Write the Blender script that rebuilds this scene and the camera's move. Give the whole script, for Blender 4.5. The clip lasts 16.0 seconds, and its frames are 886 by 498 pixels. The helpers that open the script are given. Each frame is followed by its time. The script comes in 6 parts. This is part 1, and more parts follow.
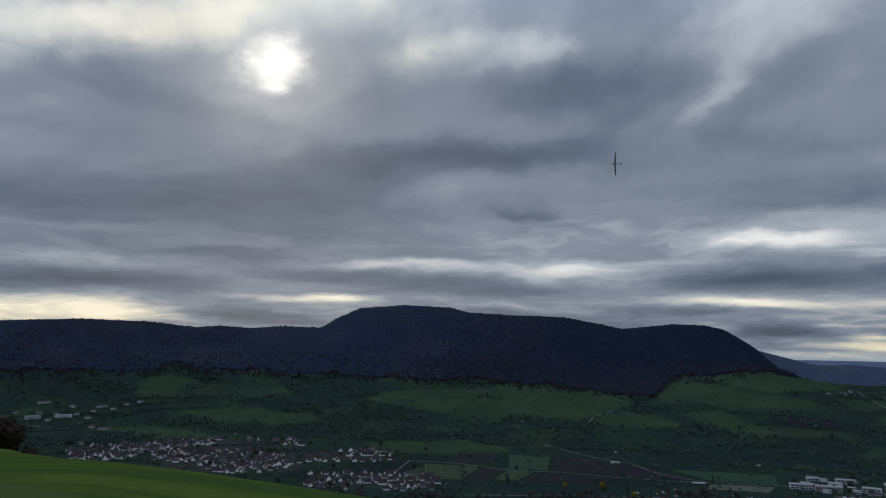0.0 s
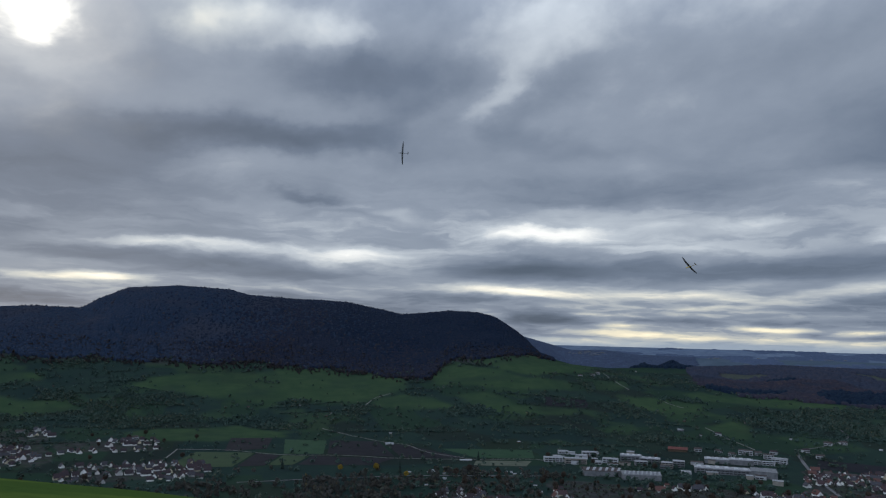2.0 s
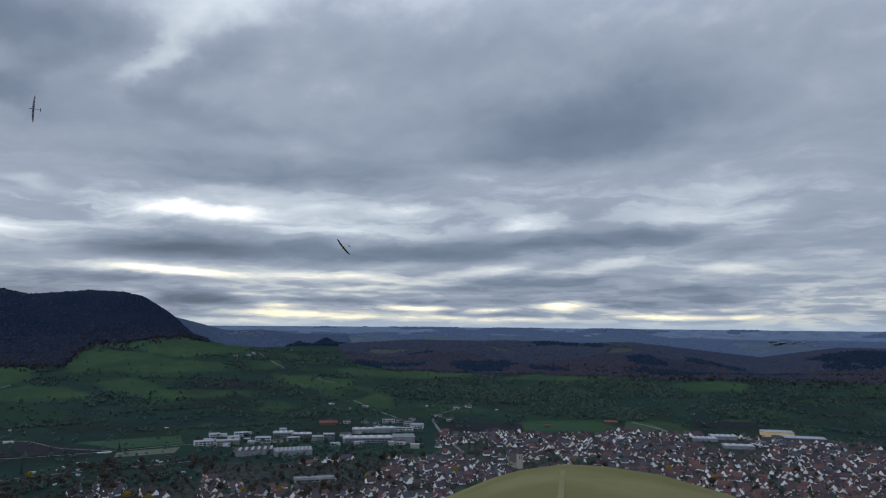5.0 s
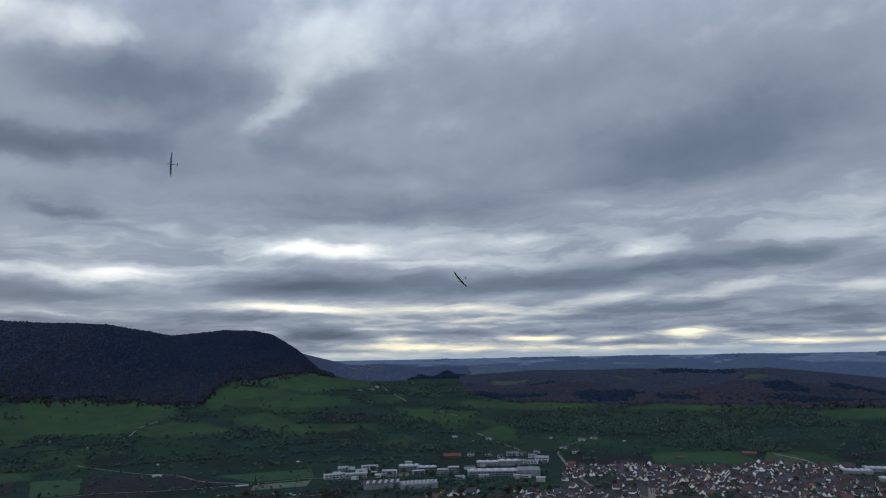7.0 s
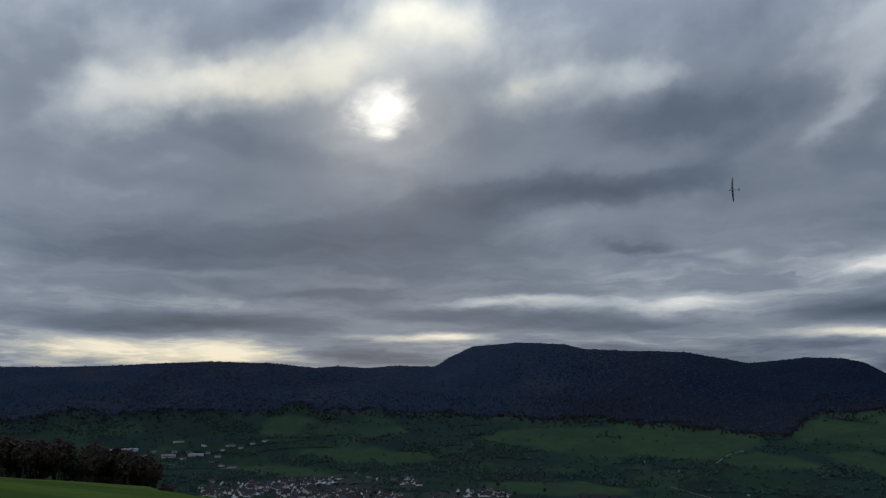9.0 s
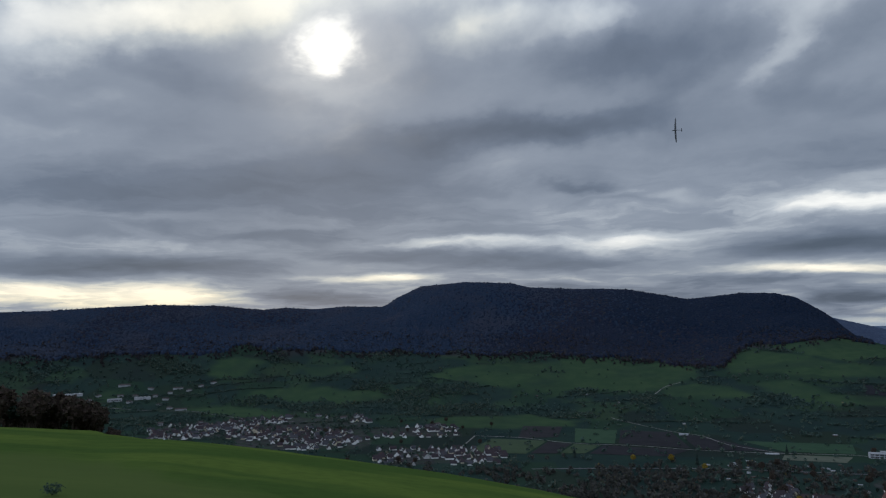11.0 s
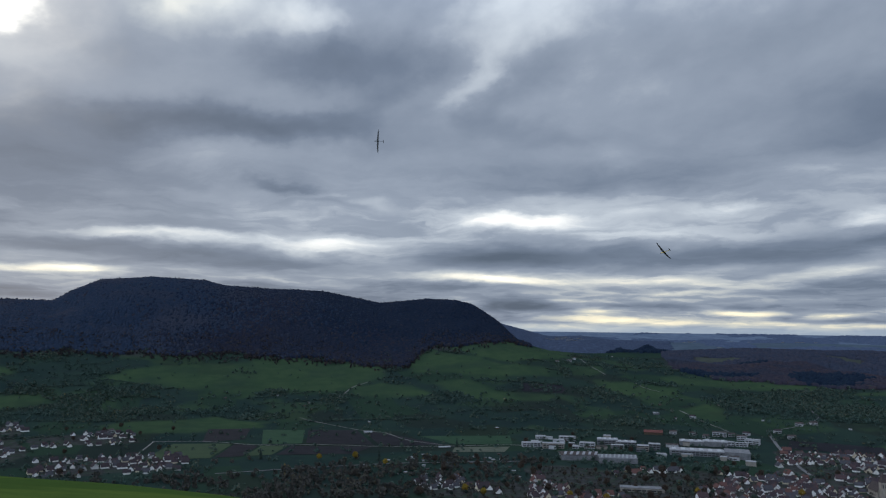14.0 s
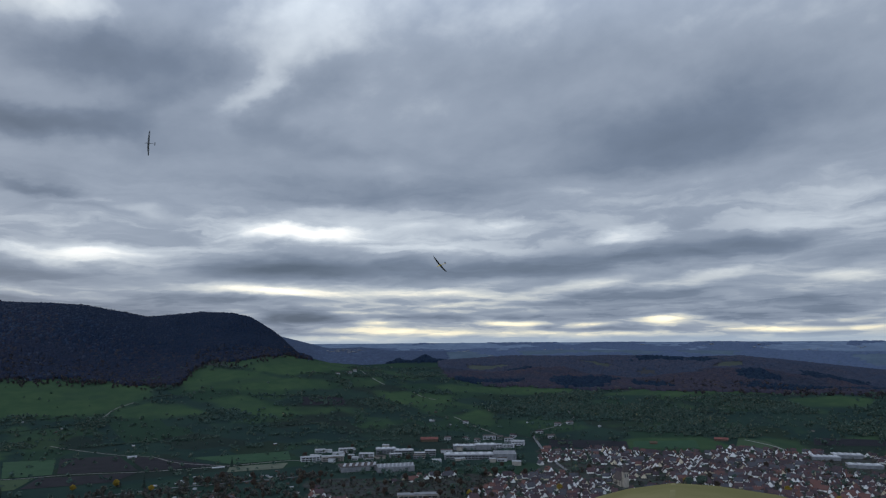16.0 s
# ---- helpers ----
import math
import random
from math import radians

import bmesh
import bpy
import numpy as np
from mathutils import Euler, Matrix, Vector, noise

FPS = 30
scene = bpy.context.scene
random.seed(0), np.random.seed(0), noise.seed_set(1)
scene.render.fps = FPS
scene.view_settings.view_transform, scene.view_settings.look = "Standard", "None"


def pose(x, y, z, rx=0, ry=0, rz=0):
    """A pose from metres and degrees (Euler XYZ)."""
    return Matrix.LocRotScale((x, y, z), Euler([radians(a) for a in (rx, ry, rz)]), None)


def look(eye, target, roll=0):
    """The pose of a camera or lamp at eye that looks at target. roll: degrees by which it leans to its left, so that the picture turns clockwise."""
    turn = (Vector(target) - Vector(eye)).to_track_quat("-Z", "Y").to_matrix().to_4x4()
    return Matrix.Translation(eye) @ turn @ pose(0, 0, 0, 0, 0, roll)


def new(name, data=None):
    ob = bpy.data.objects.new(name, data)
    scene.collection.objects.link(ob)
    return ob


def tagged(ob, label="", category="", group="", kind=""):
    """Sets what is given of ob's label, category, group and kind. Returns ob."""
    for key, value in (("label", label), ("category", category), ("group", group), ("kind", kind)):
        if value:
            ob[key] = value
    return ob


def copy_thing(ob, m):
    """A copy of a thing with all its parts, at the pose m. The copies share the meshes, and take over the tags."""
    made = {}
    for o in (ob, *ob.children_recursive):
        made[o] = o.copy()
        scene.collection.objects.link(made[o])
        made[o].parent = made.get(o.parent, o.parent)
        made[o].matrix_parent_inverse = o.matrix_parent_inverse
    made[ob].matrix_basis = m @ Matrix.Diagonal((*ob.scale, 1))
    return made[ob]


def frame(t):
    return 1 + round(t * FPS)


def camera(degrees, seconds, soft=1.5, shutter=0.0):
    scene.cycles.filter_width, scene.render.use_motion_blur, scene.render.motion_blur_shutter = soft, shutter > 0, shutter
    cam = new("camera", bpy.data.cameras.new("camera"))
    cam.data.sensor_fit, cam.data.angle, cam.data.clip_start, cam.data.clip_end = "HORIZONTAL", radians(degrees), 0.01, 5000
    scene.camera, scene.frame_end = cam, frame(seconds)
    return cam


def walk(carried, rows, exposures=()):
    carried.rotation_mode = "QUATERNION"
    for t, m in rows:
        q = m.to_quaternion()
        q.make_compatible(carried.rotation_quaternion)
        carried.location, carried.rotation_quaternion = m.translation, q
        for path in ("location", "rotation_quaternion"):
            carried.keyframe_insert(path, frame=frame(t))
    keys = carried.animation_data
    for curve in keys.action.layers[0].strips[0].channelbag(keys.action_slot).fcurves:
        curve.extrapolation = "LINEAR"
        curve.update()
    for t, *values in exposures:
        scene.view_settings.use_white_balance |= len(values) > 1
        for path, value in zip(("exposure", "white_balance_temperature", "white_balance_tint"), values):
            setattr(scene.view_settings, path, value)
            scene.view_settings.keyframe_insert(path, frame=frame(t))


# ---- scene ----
cam = camera(62.46, 16.0, soft=1.2)
# seconds, yaw, pitch, roll of a phone held half a metre in front of somebody who turns on the spot
ROWS = [
    (0.00, -0.14, 7.75, -1.00),
    (0.50, -3.62, 7.14, -1.22),
    (1.00, -7.69, 6.88, -1.42),
    (1.50, -12.20, 6.93, -1.56),
    (2.00, -17.03, 6.89, -1.47),
    (2.50, -22.02, 6.67, -1.22),
    (3.00, -27.18, 6.33, -0.89),
    (3.50, -31.98, 5.99, -0.66),
    (4.00, -36.28, 5.86, -0.39),
    (4.50, -40.04, 5.80, -0.23),
    (4.70, -41.32, 5.82, -0.46),
    (5.20, -44.49, 5.63, -0.35),
    (5.75, -46.04, 5.38, -0.05),
    (6.30, -44.11, 5.71, 0.37),
    (6.80, -38.05, 7.05, 0.78),
    (7.00, -34.03, 8.19, 1.06),
    (7.40, -23.82, 10.07, 1.11),
    (7.60, -18.42, 10.74, 1.17),
    (8.00, -8.05, 11.60, 0.70),
    (8.40, 0.64, 11.73, 0.03),
    (8.50, 2.58, 11.69, -0.02),
    (8.70, 5.52, 11.32, -0.23),
    (9.20, 10.02, 10.03, -0.33),
    (9.75, 11.07, 8.40, -0.06),
    (10.30, 9.23, 6.94, 0.33),
    (10.80, 6.07, 6.10, 0.53),
    (11.00, 4.66, 5.91, 0.56),
    (11.50, 1.00, 5.71, 0.40),
    (12.00, -2.34, 5.93, -0.18),
    (12.50, -5.34, 6.30, -0.94),
    (13.00, -8.68, 6.50, -1.39),
    (13.50, -13.21, 6.35, -1.14),
    (14.00, -18.78, 5.98, -0.68),
    (14.50, -23.89, 5.81, -0.61),
    (15.00, -27.85, 5.93, -0.47),
    (15.50, -31.69, 6.38, -0.06),
    (16.00, -35.70, 6.97, 0.39),
]
ARM, EYE_HEIGHT = 0.5, 210.0
EXPOSURES = [(0.0, -0.13), (0.5, 0.06), (1.0, 0.18), (2.0, 0.22), (3.5, 0.42), (4.5, 0.5), (7.0, 0.32), (7.6, 0.08), (8.0, -0.14), (8.5, -0.27), (11.0, 0.1), (12.5, 0.14), (13.5, 0.22), (14.5, 0.42), (16.0, 0.4)]
walk(cam, [(t, pose(-ARM * math.sin(radians(yaw)), ARM * math.cos(radians(yaw)), EYE_HEIGHT, 90 + pitch, roll, yaw)) for t, yaw, pitch, roll in ROWS], EXPOSURES)

# ---- sky: a nearly closed layer of cloud with the sun behind it ----
SUN_AZ, SUN_EL = -13.7, 21.1
world = bpy.data.worlds.new("overcast_sky")
scene.world = world
world.use_nodes = True
wn, wl = world.node_tree.nodes, world.node_tree.links
wn.clear()


class Nodes:
    """Short hand for building a node tree."""

    def __init__(self, tree):
        self.tree = tree

    def add(self, kind, **values):
        node = self.tree.nodes.new(kind)
        if "operation" in values:
            node.operation = values["operation"]
        if "data_type" in values:
            node.data_type = values["data_type"]
        if "blend_type" in values:
            node.blend_type = values["blend_type"]
        if "interpolation_type" in values:
            node.interpolation_type = values["interpolation_type"]
        if "vector_type" in values:
            node.vector_type = values["vector_type"]
        if "gradient_type" in values:
            node.gradient_type = values["gradient_type"]
        if "attribute_name" in values:
            node.attribute_name = values["attribute_name"]
        if "distance" in values:
            node.feature, node.distance = values["feature"], values["distance"]
        return node

    def put(self, socket, value):
        if isinstance(value, bpy.types.NodeSocket):
            self.tree.links.new(value, socket)
        elif value is not None:
            socket.default_value = value

    def math(self, op, a, b=None, c=None):
        n = self.add("ShaderNodeMath", operation=op)
        for s, v in zip(n.inputs, (a, b, c)):
            self.put(s, v)
        return n.outputs[0]

    def vec(self, op, a, b=None):
        n = self.add("ShaderNodeVectorMath", operation=op)
        self.put(n.inputs[0], a)
        self.put(n.inputs[1], b)
        return n.outputs["Value"] if op == "LENGTH" else n.outputs[0]

    def mix(self, fac, a, b, blend="MIX"):
        n = self.add("ShaderNodeMix", data_type="RGBA", blend_type=blend)
        self.put(n.inputs[0], fac)
        self.put(n.inputs[6], a)
        self.put(n.inputs[7], b)
        return n.outputs[2]

    def noise(self, vector, scale, detail=4.0, rough=0.55, warp=0.0):
        n = self.add("ShaderNodeTexNoise")
        self.put(n.inputs["Vector"], vector)
        n.inputs["Scale"].default_value, n.inputs["Detail"].default_value = scale, detail
        n.inputs["Roughness"].default_value, n.inputs["Distortion"].default_value = rough, warp
        return n.outputs["Fac"], n.outputs["Color"]

    def ramp(self, fac, stops):
        n = self.add("ShaderNodeValToRGB")
        self.put(n.inputs[0], fac)
        e = n.color_ramp.elements
        while len(e) < len(stops):
            e.new(0.5)
        for el, (p, c) in zip(e, stops):
            el.position, el.color = p, (*c, 1)
        return n.outputs[0]

    def span(self, v, a, b, c=0.0, d=1.0):
        n = self.add("ShaderNodeMapRange", interpolation_type="SMOOTHSTEP")
        for s, x in zip(n.inputs, (v, a, b, c, d)):
            self.put(s, x)
        return n.outputs[0]


# bearing, height, half width, half height (degrees), tilt, strength of each opening or bank of cloud
HIGH_LIGHT = [
    (-34.6, 19.8, 4.7, 2.11, 20, 0.247), (-25.7, 22.3, 9.2, 1.53, 2, 0.209), (-31.2, 15.8, 5.8, 0.85, -2, 0.095), (-33.3, 13.8, 4.5, 0.84, 1, 0.067), (-33.9, 24.5, 3.2, 2.53, 13, 0.152),
    (-26.5, 22.9, 6.9, 2.12, 23, 0.133), (-9.5, 27.9, 7.5, 2.86, -6, 0.19), (-19.4, 23.4, 4.0, 2.02, 25, 0.19), (-7.4, 21.1, 2.7, 1.71, 37, 0.095), (-11.9, 17.9, 6.2, 1.01, -4, 0.067),
    (-1.4, 23.1, 4.9, 1.24, 21, 0.133), (5.9, 23.5, 5.3, 0.95, -4, 0.095), (1.4, 22.5, 5.8, 1.89, 18, 0.133), (7.7, 22.6, 3.0, 1.2, -3, 0.095), (19.5, 22.6, 2.8, 0.74, 2, 0.057),
]
PLUME = [
    (20.5, 17.8, 3.3, 1.32, 45, 0.156), (25.5, 23.1, 7.1, 2.67, 27, 0.078), (23.2, 20.8, 4.0, 1.29, 33, 0.084), (17.6, 24.2, 9.1, 1.39, 7, 0.048), (25.6, 23.9, 7.2, 2.29, 12, 0.108),
    (45.8, 24.2, 11.6, 2.29, -4, 0.036), (29.2, 20.8, 5.4, 1.92, -7, 0.042), (34.7, 17.5, 5.5, 1.18, 7, 0.03), (9.1, 13.2, 5.1, 0.81, 3, 0.03), (-1.1, 11.8, 8.4, 1.02, 4, 0.036),
    (-0.2, 11.6, 8.9, 1.21, 4, 0.042), (64.5, 10.6, 4.5, 1.51, 18, 0.072), (67.3, 20.8, 4.1, 3.25, -12, 0.036), (62.2, 8.1, 5.8, 1.19, 0, 0.036), (13.2, 21.2, 1.6, 1.23, 23, 0.036),
]
LONG_BREAKS = [
    (8.8, 6.3, 8.4, 0.58, 1, 0.244), (-1.2, 6.4, 6.6, 0.4, 1, 0.197), (-11.9, 6.0, 4.8, 0.4, 4, 0.104), (6.3, 8.6, 7.3, 0.91, -5, 0.104), (10.6, 9.7, 5.0, 0.58, -1, 0.081),
    (25.7, 8.1, 7.1, 0.6, 1, 0.116), (10.3, 5.9, 6.0, 0.52, -2, 0.151), (-2.6, 6.4, 4.1, 0.42, 1, 0.197), (15.4, 9.0, 7.9, 0.79, -8, 0.093), (37.0, 8.3, 6.7, 0.51, 1, 0.104),
    (50.0, 7.6, 2.6, 0.9, 6, 0.244), (39.2, 8.8, 4.0, 0.4, -1, 0.128), (25.0, 8.2, 6.5, 0.59, -1, 0.104), (9.5, 6.3, 4.3, 0.83, -2, 0.093), (32.0, 7.0, 9.7, 0.8, -4, 0.058),
]
LOW_BREAKS = [
    (-31.8, 2.4, 8.4, 1.04, -2, 0.494), (-24.0, 2.5, 4.7, 0.9, -4, 0.342), (-12.7, 3.7, 3.5, 0.32, 0, 0.209), (-8.8, 3.8, 3.5, 0.32, 4, 0.247), (-25.2, 5.8, 9.3, 0.6, 1, 0.152),
    (22.3, 3.6, 5.3, 0.28, -1, 0.209), (25.4, 8.2, 4.4, 0.65, 4, 0.19), (-7.4, 3.7, 3.0, 0.42, 0, 0.285), (23.5, 3.6, 8.4, 0.37, -2, 0.19), (6.6, 3.2, 2.5, 0.36, -4, 0.133),
    (23.3, 3.8, 8.8, 0.41, -3, 0.133), (34.7, 3.5, 5.7, 0.42, -2, 0.266), (45.7, 3.9, 5.2, 0.57, 10, 0.285), (54.8, 4.3, 5.2, 0.55, 7, 0.247), (64.8, 4.1, 2.4, 0.42, -3, 0.247),
]
STREAKS = [
    (40.8, 1.2, 2.4, 0.22, -2, 0.342), (46.8, 0.9, 1.9, 0.21, 2, 0.342), (52.6, 1.3, 2.5, 0.38, 1, 0.437), (61.8, 0.5, 6.8, 0.2, 0, 0.323), (30.3, 1.1, 2.0, 0.22, -3, 0.323),
    (31.1, 0.6, 3.9, 0.26, -2, 0.285), (36.4, 0.4, 7.9, 0.22, 0, 0.228), (45.1, 0.2, 12.7, 0.22, 0, 0.247), (63.9, 1.1, 2.1, 0.15, 1, 0.152), (37.3, 2.6, 3.1, 0.18, 3, 0.247),
    (29.4, 1.9, 3.9, 0.17, -1, 0.19), (25.9, 2.6, 2.6, 0.22, 0, 0.114), (41.3, 1.0, 2.4, 0.21, -1, 0.095), (57.5, 3.1, 3.4, 0.29, -6, 0.114), (27.7, -0.0, 4.7, 0.22, 0, 0.247),
]
DARK_BANKS = [
    (-1.5, 14.7, 12.0, 1.56, 3, -0.2), (7.4, 15.4, 8.1, 1.02, 10, -0.1), (-28.0, 9.6, 12.8, 1.79, -1, -0.22), (-11.0, 11.2, 11.4, 1.57, 1, -0.12), (-24.4, 18.5, 6.8, 1.13, -8, -0.14),
    (-18.1, 16.6, 9.3, 0.92, -7, -0.08), (11.4, 20.1, 11.0, 2.06, 1, -0.14), (-1.6, 14.4, 12.6, 1.28, 4, -0.14), (13.3, 17.3, 5.8, 1.27, 32, -0.1), (26.9, 14.9, 10.7, 0.95, -8, -0.1),
    (-21.4, 27.4, 4.0, 1.74, 17, -0.16), (15.8, 26.5, 4.7, 2.23, 11, -0.14), (10.6, 19.9, 7.5, 2.47, 14, -0.1), (-5.5, 20.5, 3.6, 1.44, 27, -0.06), (51.6, 15.3, 11.2, 2.6, 4, -0.2),
]
DARK_HIGH = [
    (58.2, 16.9, 7.7, 4.04, 14, -0.12), (47.6, 12.8, 12.8, 1.12, 1, -0.1), (13.2, 14.8, 11.6, 1.45, 2, -0.12), (24.8, 18.6, 5.8, 1.17, 25, -0.1), (7.7, 19.9, 5.8, 1.5, 3, -0.08),
    (32.0, 11.0, 14.1, 1.06, -4, -0.12), (34.9, 11.6, 9.8, 0.94, 3, -0.1), (6.1, 10.4, 3.8, 0.46, 1, -0.14), (10.0, 9.7, 2.6, 0.32, 4, -0.12), (-5.7, 8.6, 8.5, 0.79, 0, -0.1),
    (6.4, 10.3, 2.6, 0.35, -3, -0.14), (11.4, 9.4, 2.5, 0.25, -3, -0.1), (-3.7, 14.8, 9.1, 1.15, 0, -0.06), (-27.3, 10.3, 9.7, 1.61, 1, -0.06), (21.6, 12.4, 7.6, 2.43, 5, -0.06),
]
DARK_BANDS = [
    (-28.3, 4.5, 12.2, 0.67, 0, -0.4), (-33.9, 3.9, 5.1, 0.51, -1, -0.175), (-14.5, 2.1, 5.1, 0.67, -3, -0.35), (-18.3, 7.0, 12.5, 0.57, 1, -0.15), (-1.2, 5.0, 14.3, 0.68, -3, -0.325),
    (22.4, 5.1, 6.0, 0.78, 1, -0.3), (18.3, 3.0, 7.5, 0.45, -2, -0.25), (31.4, 5.7, 14.0, 0.87, -2, -0.3), (45.7, 6.2, 8.2, 0.89, 5, -0.15), (14.8, 2.1, 4.8, 0.67, -2, -0.225),
    (27.6, 5.2, 14.1, 0.87, -3, -0.175), (49.5, 5.9, 8.4, 0.76, 4, -0.275), (58.8, 6.6, 7.2, 0.81, 5, -0.275), (51.5, 3.2, 8.2, 0.75, 3, -0.325), (61.9, 2.6, 6.0, 0.61, -5, -0.25),
]
DARK_LOW = [
    (25.9, 1.5, 3.9, 0.38, 0, -0.3), (34.2, 1.6, 4.0, 0.34, -1, -0.275), (46.0, 1.7, 6.0, 0.33, 1, -0.25), (43.8, 0.8, 1.3, 0.19, -1, -0.25), (58.5, 1.4, 4.1, 0.36, 1, -0.225),
    (55.9, 1.8, 2.3, 0.23, -1, -0.15), (48.9, 0.6, 1.7, 0.14, -1, -0.2), (23.3, 5.6, 6.8, 0.76, -1, -0.15), (24.3, 1.8, 3.1, 0.51, 1, -0.25), (6.1, 2.8, 7.2, 0.38, -3, -0.225),
    (25.3, 1.5, 3.5, 0.29, 0, -0.15), (39.1, 5.2, 5.7, 0.49, 1, -0.125), (66.9, 5.8, 3.0, 0.83, 3, -0.1), (63.9, 1.7, 2.7, 0.26, -1, -0.15), (23.9, 0.7, 2.0, 0.34, -1, -0.2),
]
SUN_GLOW = [
    (-15.4, 23.8, 4.9, 2.5, 32, 0.24), (-19.5, 25.5, 8.8, 2.39, 16, 0.14), (-7.1, 26.0, 6.5, 2.53, -16, 0.14), (-31.4, 21.6, 7.4, 2.27, 11, 0.12), (-12.6, 12.0, 10.0, 2.62, 2, -0.12),
    (-25.8, 15.3, 10.1, 1.63, 1, -0.08), (-11.4, 28.6, 5.7, 1.6, 4, 0.12), (-0.9, 24.4, 5.0, 2.21, 36, 0.1), (7.6, 24.0, 5.4, 2.12, 15, 0.08),
]
LEVELS = [
    (23.2, 7.5, 13.2, 4.28, 0, 0.11), (34.9, 5.3, 7.2, 3.57, -1, 0.07), (40.9, 7.0, 13.9, 3.97, -1, 0.07), (-18.2, 6.8, 9.3, 2.77, 5, -0.07), (-7.6, 19.3, 7.6, 3.63, 6, -0.06),
    (-14.5, 10.8, 11.2, 2.6, 1, -0.12), (-25.4, 11.6, 9.4, 2.46, 4, -0.05), (63.3, 8.4, 6.0, 2.75, 4, 0.12), (61.2, 3.8, 7.2, 1.2, -2, 0.1), (-2.8, 9.6, 8.9, 2.81, 2, -0.08),
    (23.9, 7.3, 5.2, 2.34, -5, 0.06), (-18.1, 21.9, 3.9, 1.59, 4, -0.08), (65.7, 17.8, 5.3, 3.32, -10, -0.06),
]


CLOUD_CONTRAST = 0.9


def build_sky():
    k = Nodes(world.node_tree)
    way = k.add("ShaderNodeTexCoord").outputs["Generated"]
    part_of = k.add("ShaderNodeSeparateXYZ")
    wl.new(way, part_of.inputs[0])
    dx, dy, dz = part_of.outputs
    bearing = k.math("MULTIPLY", k.math("ARCTAN2", dx, dy), 180 / math.pi)
    height = k.math("MULTIPLY", k.math("ARCSINE", dz), 180 / math.pi)
    # bearing and height, drawn out flat towards the horizon as a layer seen from below is
    flat = k.add("ShaderNodeCombineXYZ")
    wl.new(bearing, flat.inputs[0])
    wl.new(height, flat.inputs[1])
    tall = k.math("MULTIPLY", k.math("LOGARITHM", k.math("ADD", k.math("MULTIPLY", k.math("MAXIMUM", height, 0.0), 0.2), 1.0), math.e), 21.0)
    layer = k.add("ShaderNodeCombineXYZ")
    wl.new(bearing, layer.inputs[0])
    wl.new(tall, layer.inputs[1])
    leaning = k.add("ShaderNodeMapping")
    wl.new(layer.outputs[0], leaning.inputs["Vector"])
    leaning.inputs["Rotation"].default_value = (0, 0, radians(-7))
    layer = leaning.outputs[0]
    wisps = k.noise(k.vec("MULTIPLY", layer, (0.045, 0.085, 0.0)), 1.0, 3.0, 0.5, 0.4)[0]
    fine = k.noise(k.vec("MULTIPLY", layer, (0.16, 0.30, 0.0)), 1.0, 5.0, 0.55, 0.3)[0]
    # ragged edges: shift every place a little by noise, less near the horizon
    shift = k.vec("SUBTRACT", k.noise(k.vec("MULTIPLY", layer, (0.14, 0.22, 0.0)), 1.0, 5.0, 0.56)[1], (0.5, 0.5, 0.5))
    reach, lift = k.span(height, 0.0, 14.0, 0.30, 1.0), k.span(height, 0.0, 16.0, 0.12, 1.0)
    push = k.add("ShaderNodeCombineXYZ")
    wl.new(k.math("MULTIPLY", reach, 8.5), push.inputs[0])
    wl.new(k.math("MULTIPLY", lift, 4.5), push.inputs[1])
    place = k.vec("ADD", flat.outputs[0], k.vec("MULTIPLY", shift, push.outputs[0]))
    # the sum runs along in the third coordinate, which the flat ellipses do not feel
    east = k.add("ShaderNodeSeparateXYZ")
    wl.new(place, east.inputs[0])
    total = k.math("ADD", k.math("MULTIPLY", east.outputs[2], 0.0), 0.472)
    for az, el, w, h, tilt, gain in HIGH_LIGHT + PLUME + LONG_BREAKS + LOW_BREAKS + STREAKS + DARK_BANKS + DARK_HIGH + DARK_BANDS + DARK_LOW + SUN_GLOW + LEVELS:
        here = k.add("ShaderNodeCombineXYZ")
        for socket, value in zip(here.inputs, (east.outputs[0], east.outputs[1], total)):
            wl.new(value, socket)
        m = k.add("ShaderNodeMapping", vector_type="TEXTURE")
        wl.new(here.outputs[0], m.inputs["Vector"])
        m.inputs["Location"].default_value = (az, el, 0)
        m.inputs["Rotation"].default_value = (0, 0, radians(tilt))
        m.inputs["Scale"].default_value = (w * 1.45, h * 1.6, 10000)
        blob = k.span(k.vec("LENGTH", m.outputs[0]), 1.0, 0.0)
        total = k.math("MULTIPLY_ADD", blob, gain * CLOUD_CONTRAST, total)
    total = k.math("ADD", total, k.math("MULTIPLY", k.math("SUBTRACT", wisps, 0.5), 0.22))
    total = k.math("ADD", total, k.math("MULTIPLY", k.math("SUBTRACT", fine, 0.5), k.span(height, 1.0, 11.0, 0.12, 0.21)))
    shreds = k.noise(k.vec("MULTIPLY", layer, (0.42, 0.80, 0.0)), 1.0, 3.0, 0.5, 0.2)[0]
    total = k.math("ADD", total, k.math("MULTIPLY", k.math("SUBTRACT", shreds, 0.5), k.span(height, 14.0, 25.0, 0.02, 0.10)))
    # flat layers seen edge on above the horizon
    edge_on = k.noise(k.vec("MULTIPLY", place, (0.12, 0.80, 0.0)), 1.0, 5.0, 0.58, 0.3)[0]
    thin = k.noise(k.vec("MULTIPLY", place, (0.34, 2.4, 0.0)), 1.0, 4.0, 0.55, 0.3)[0]
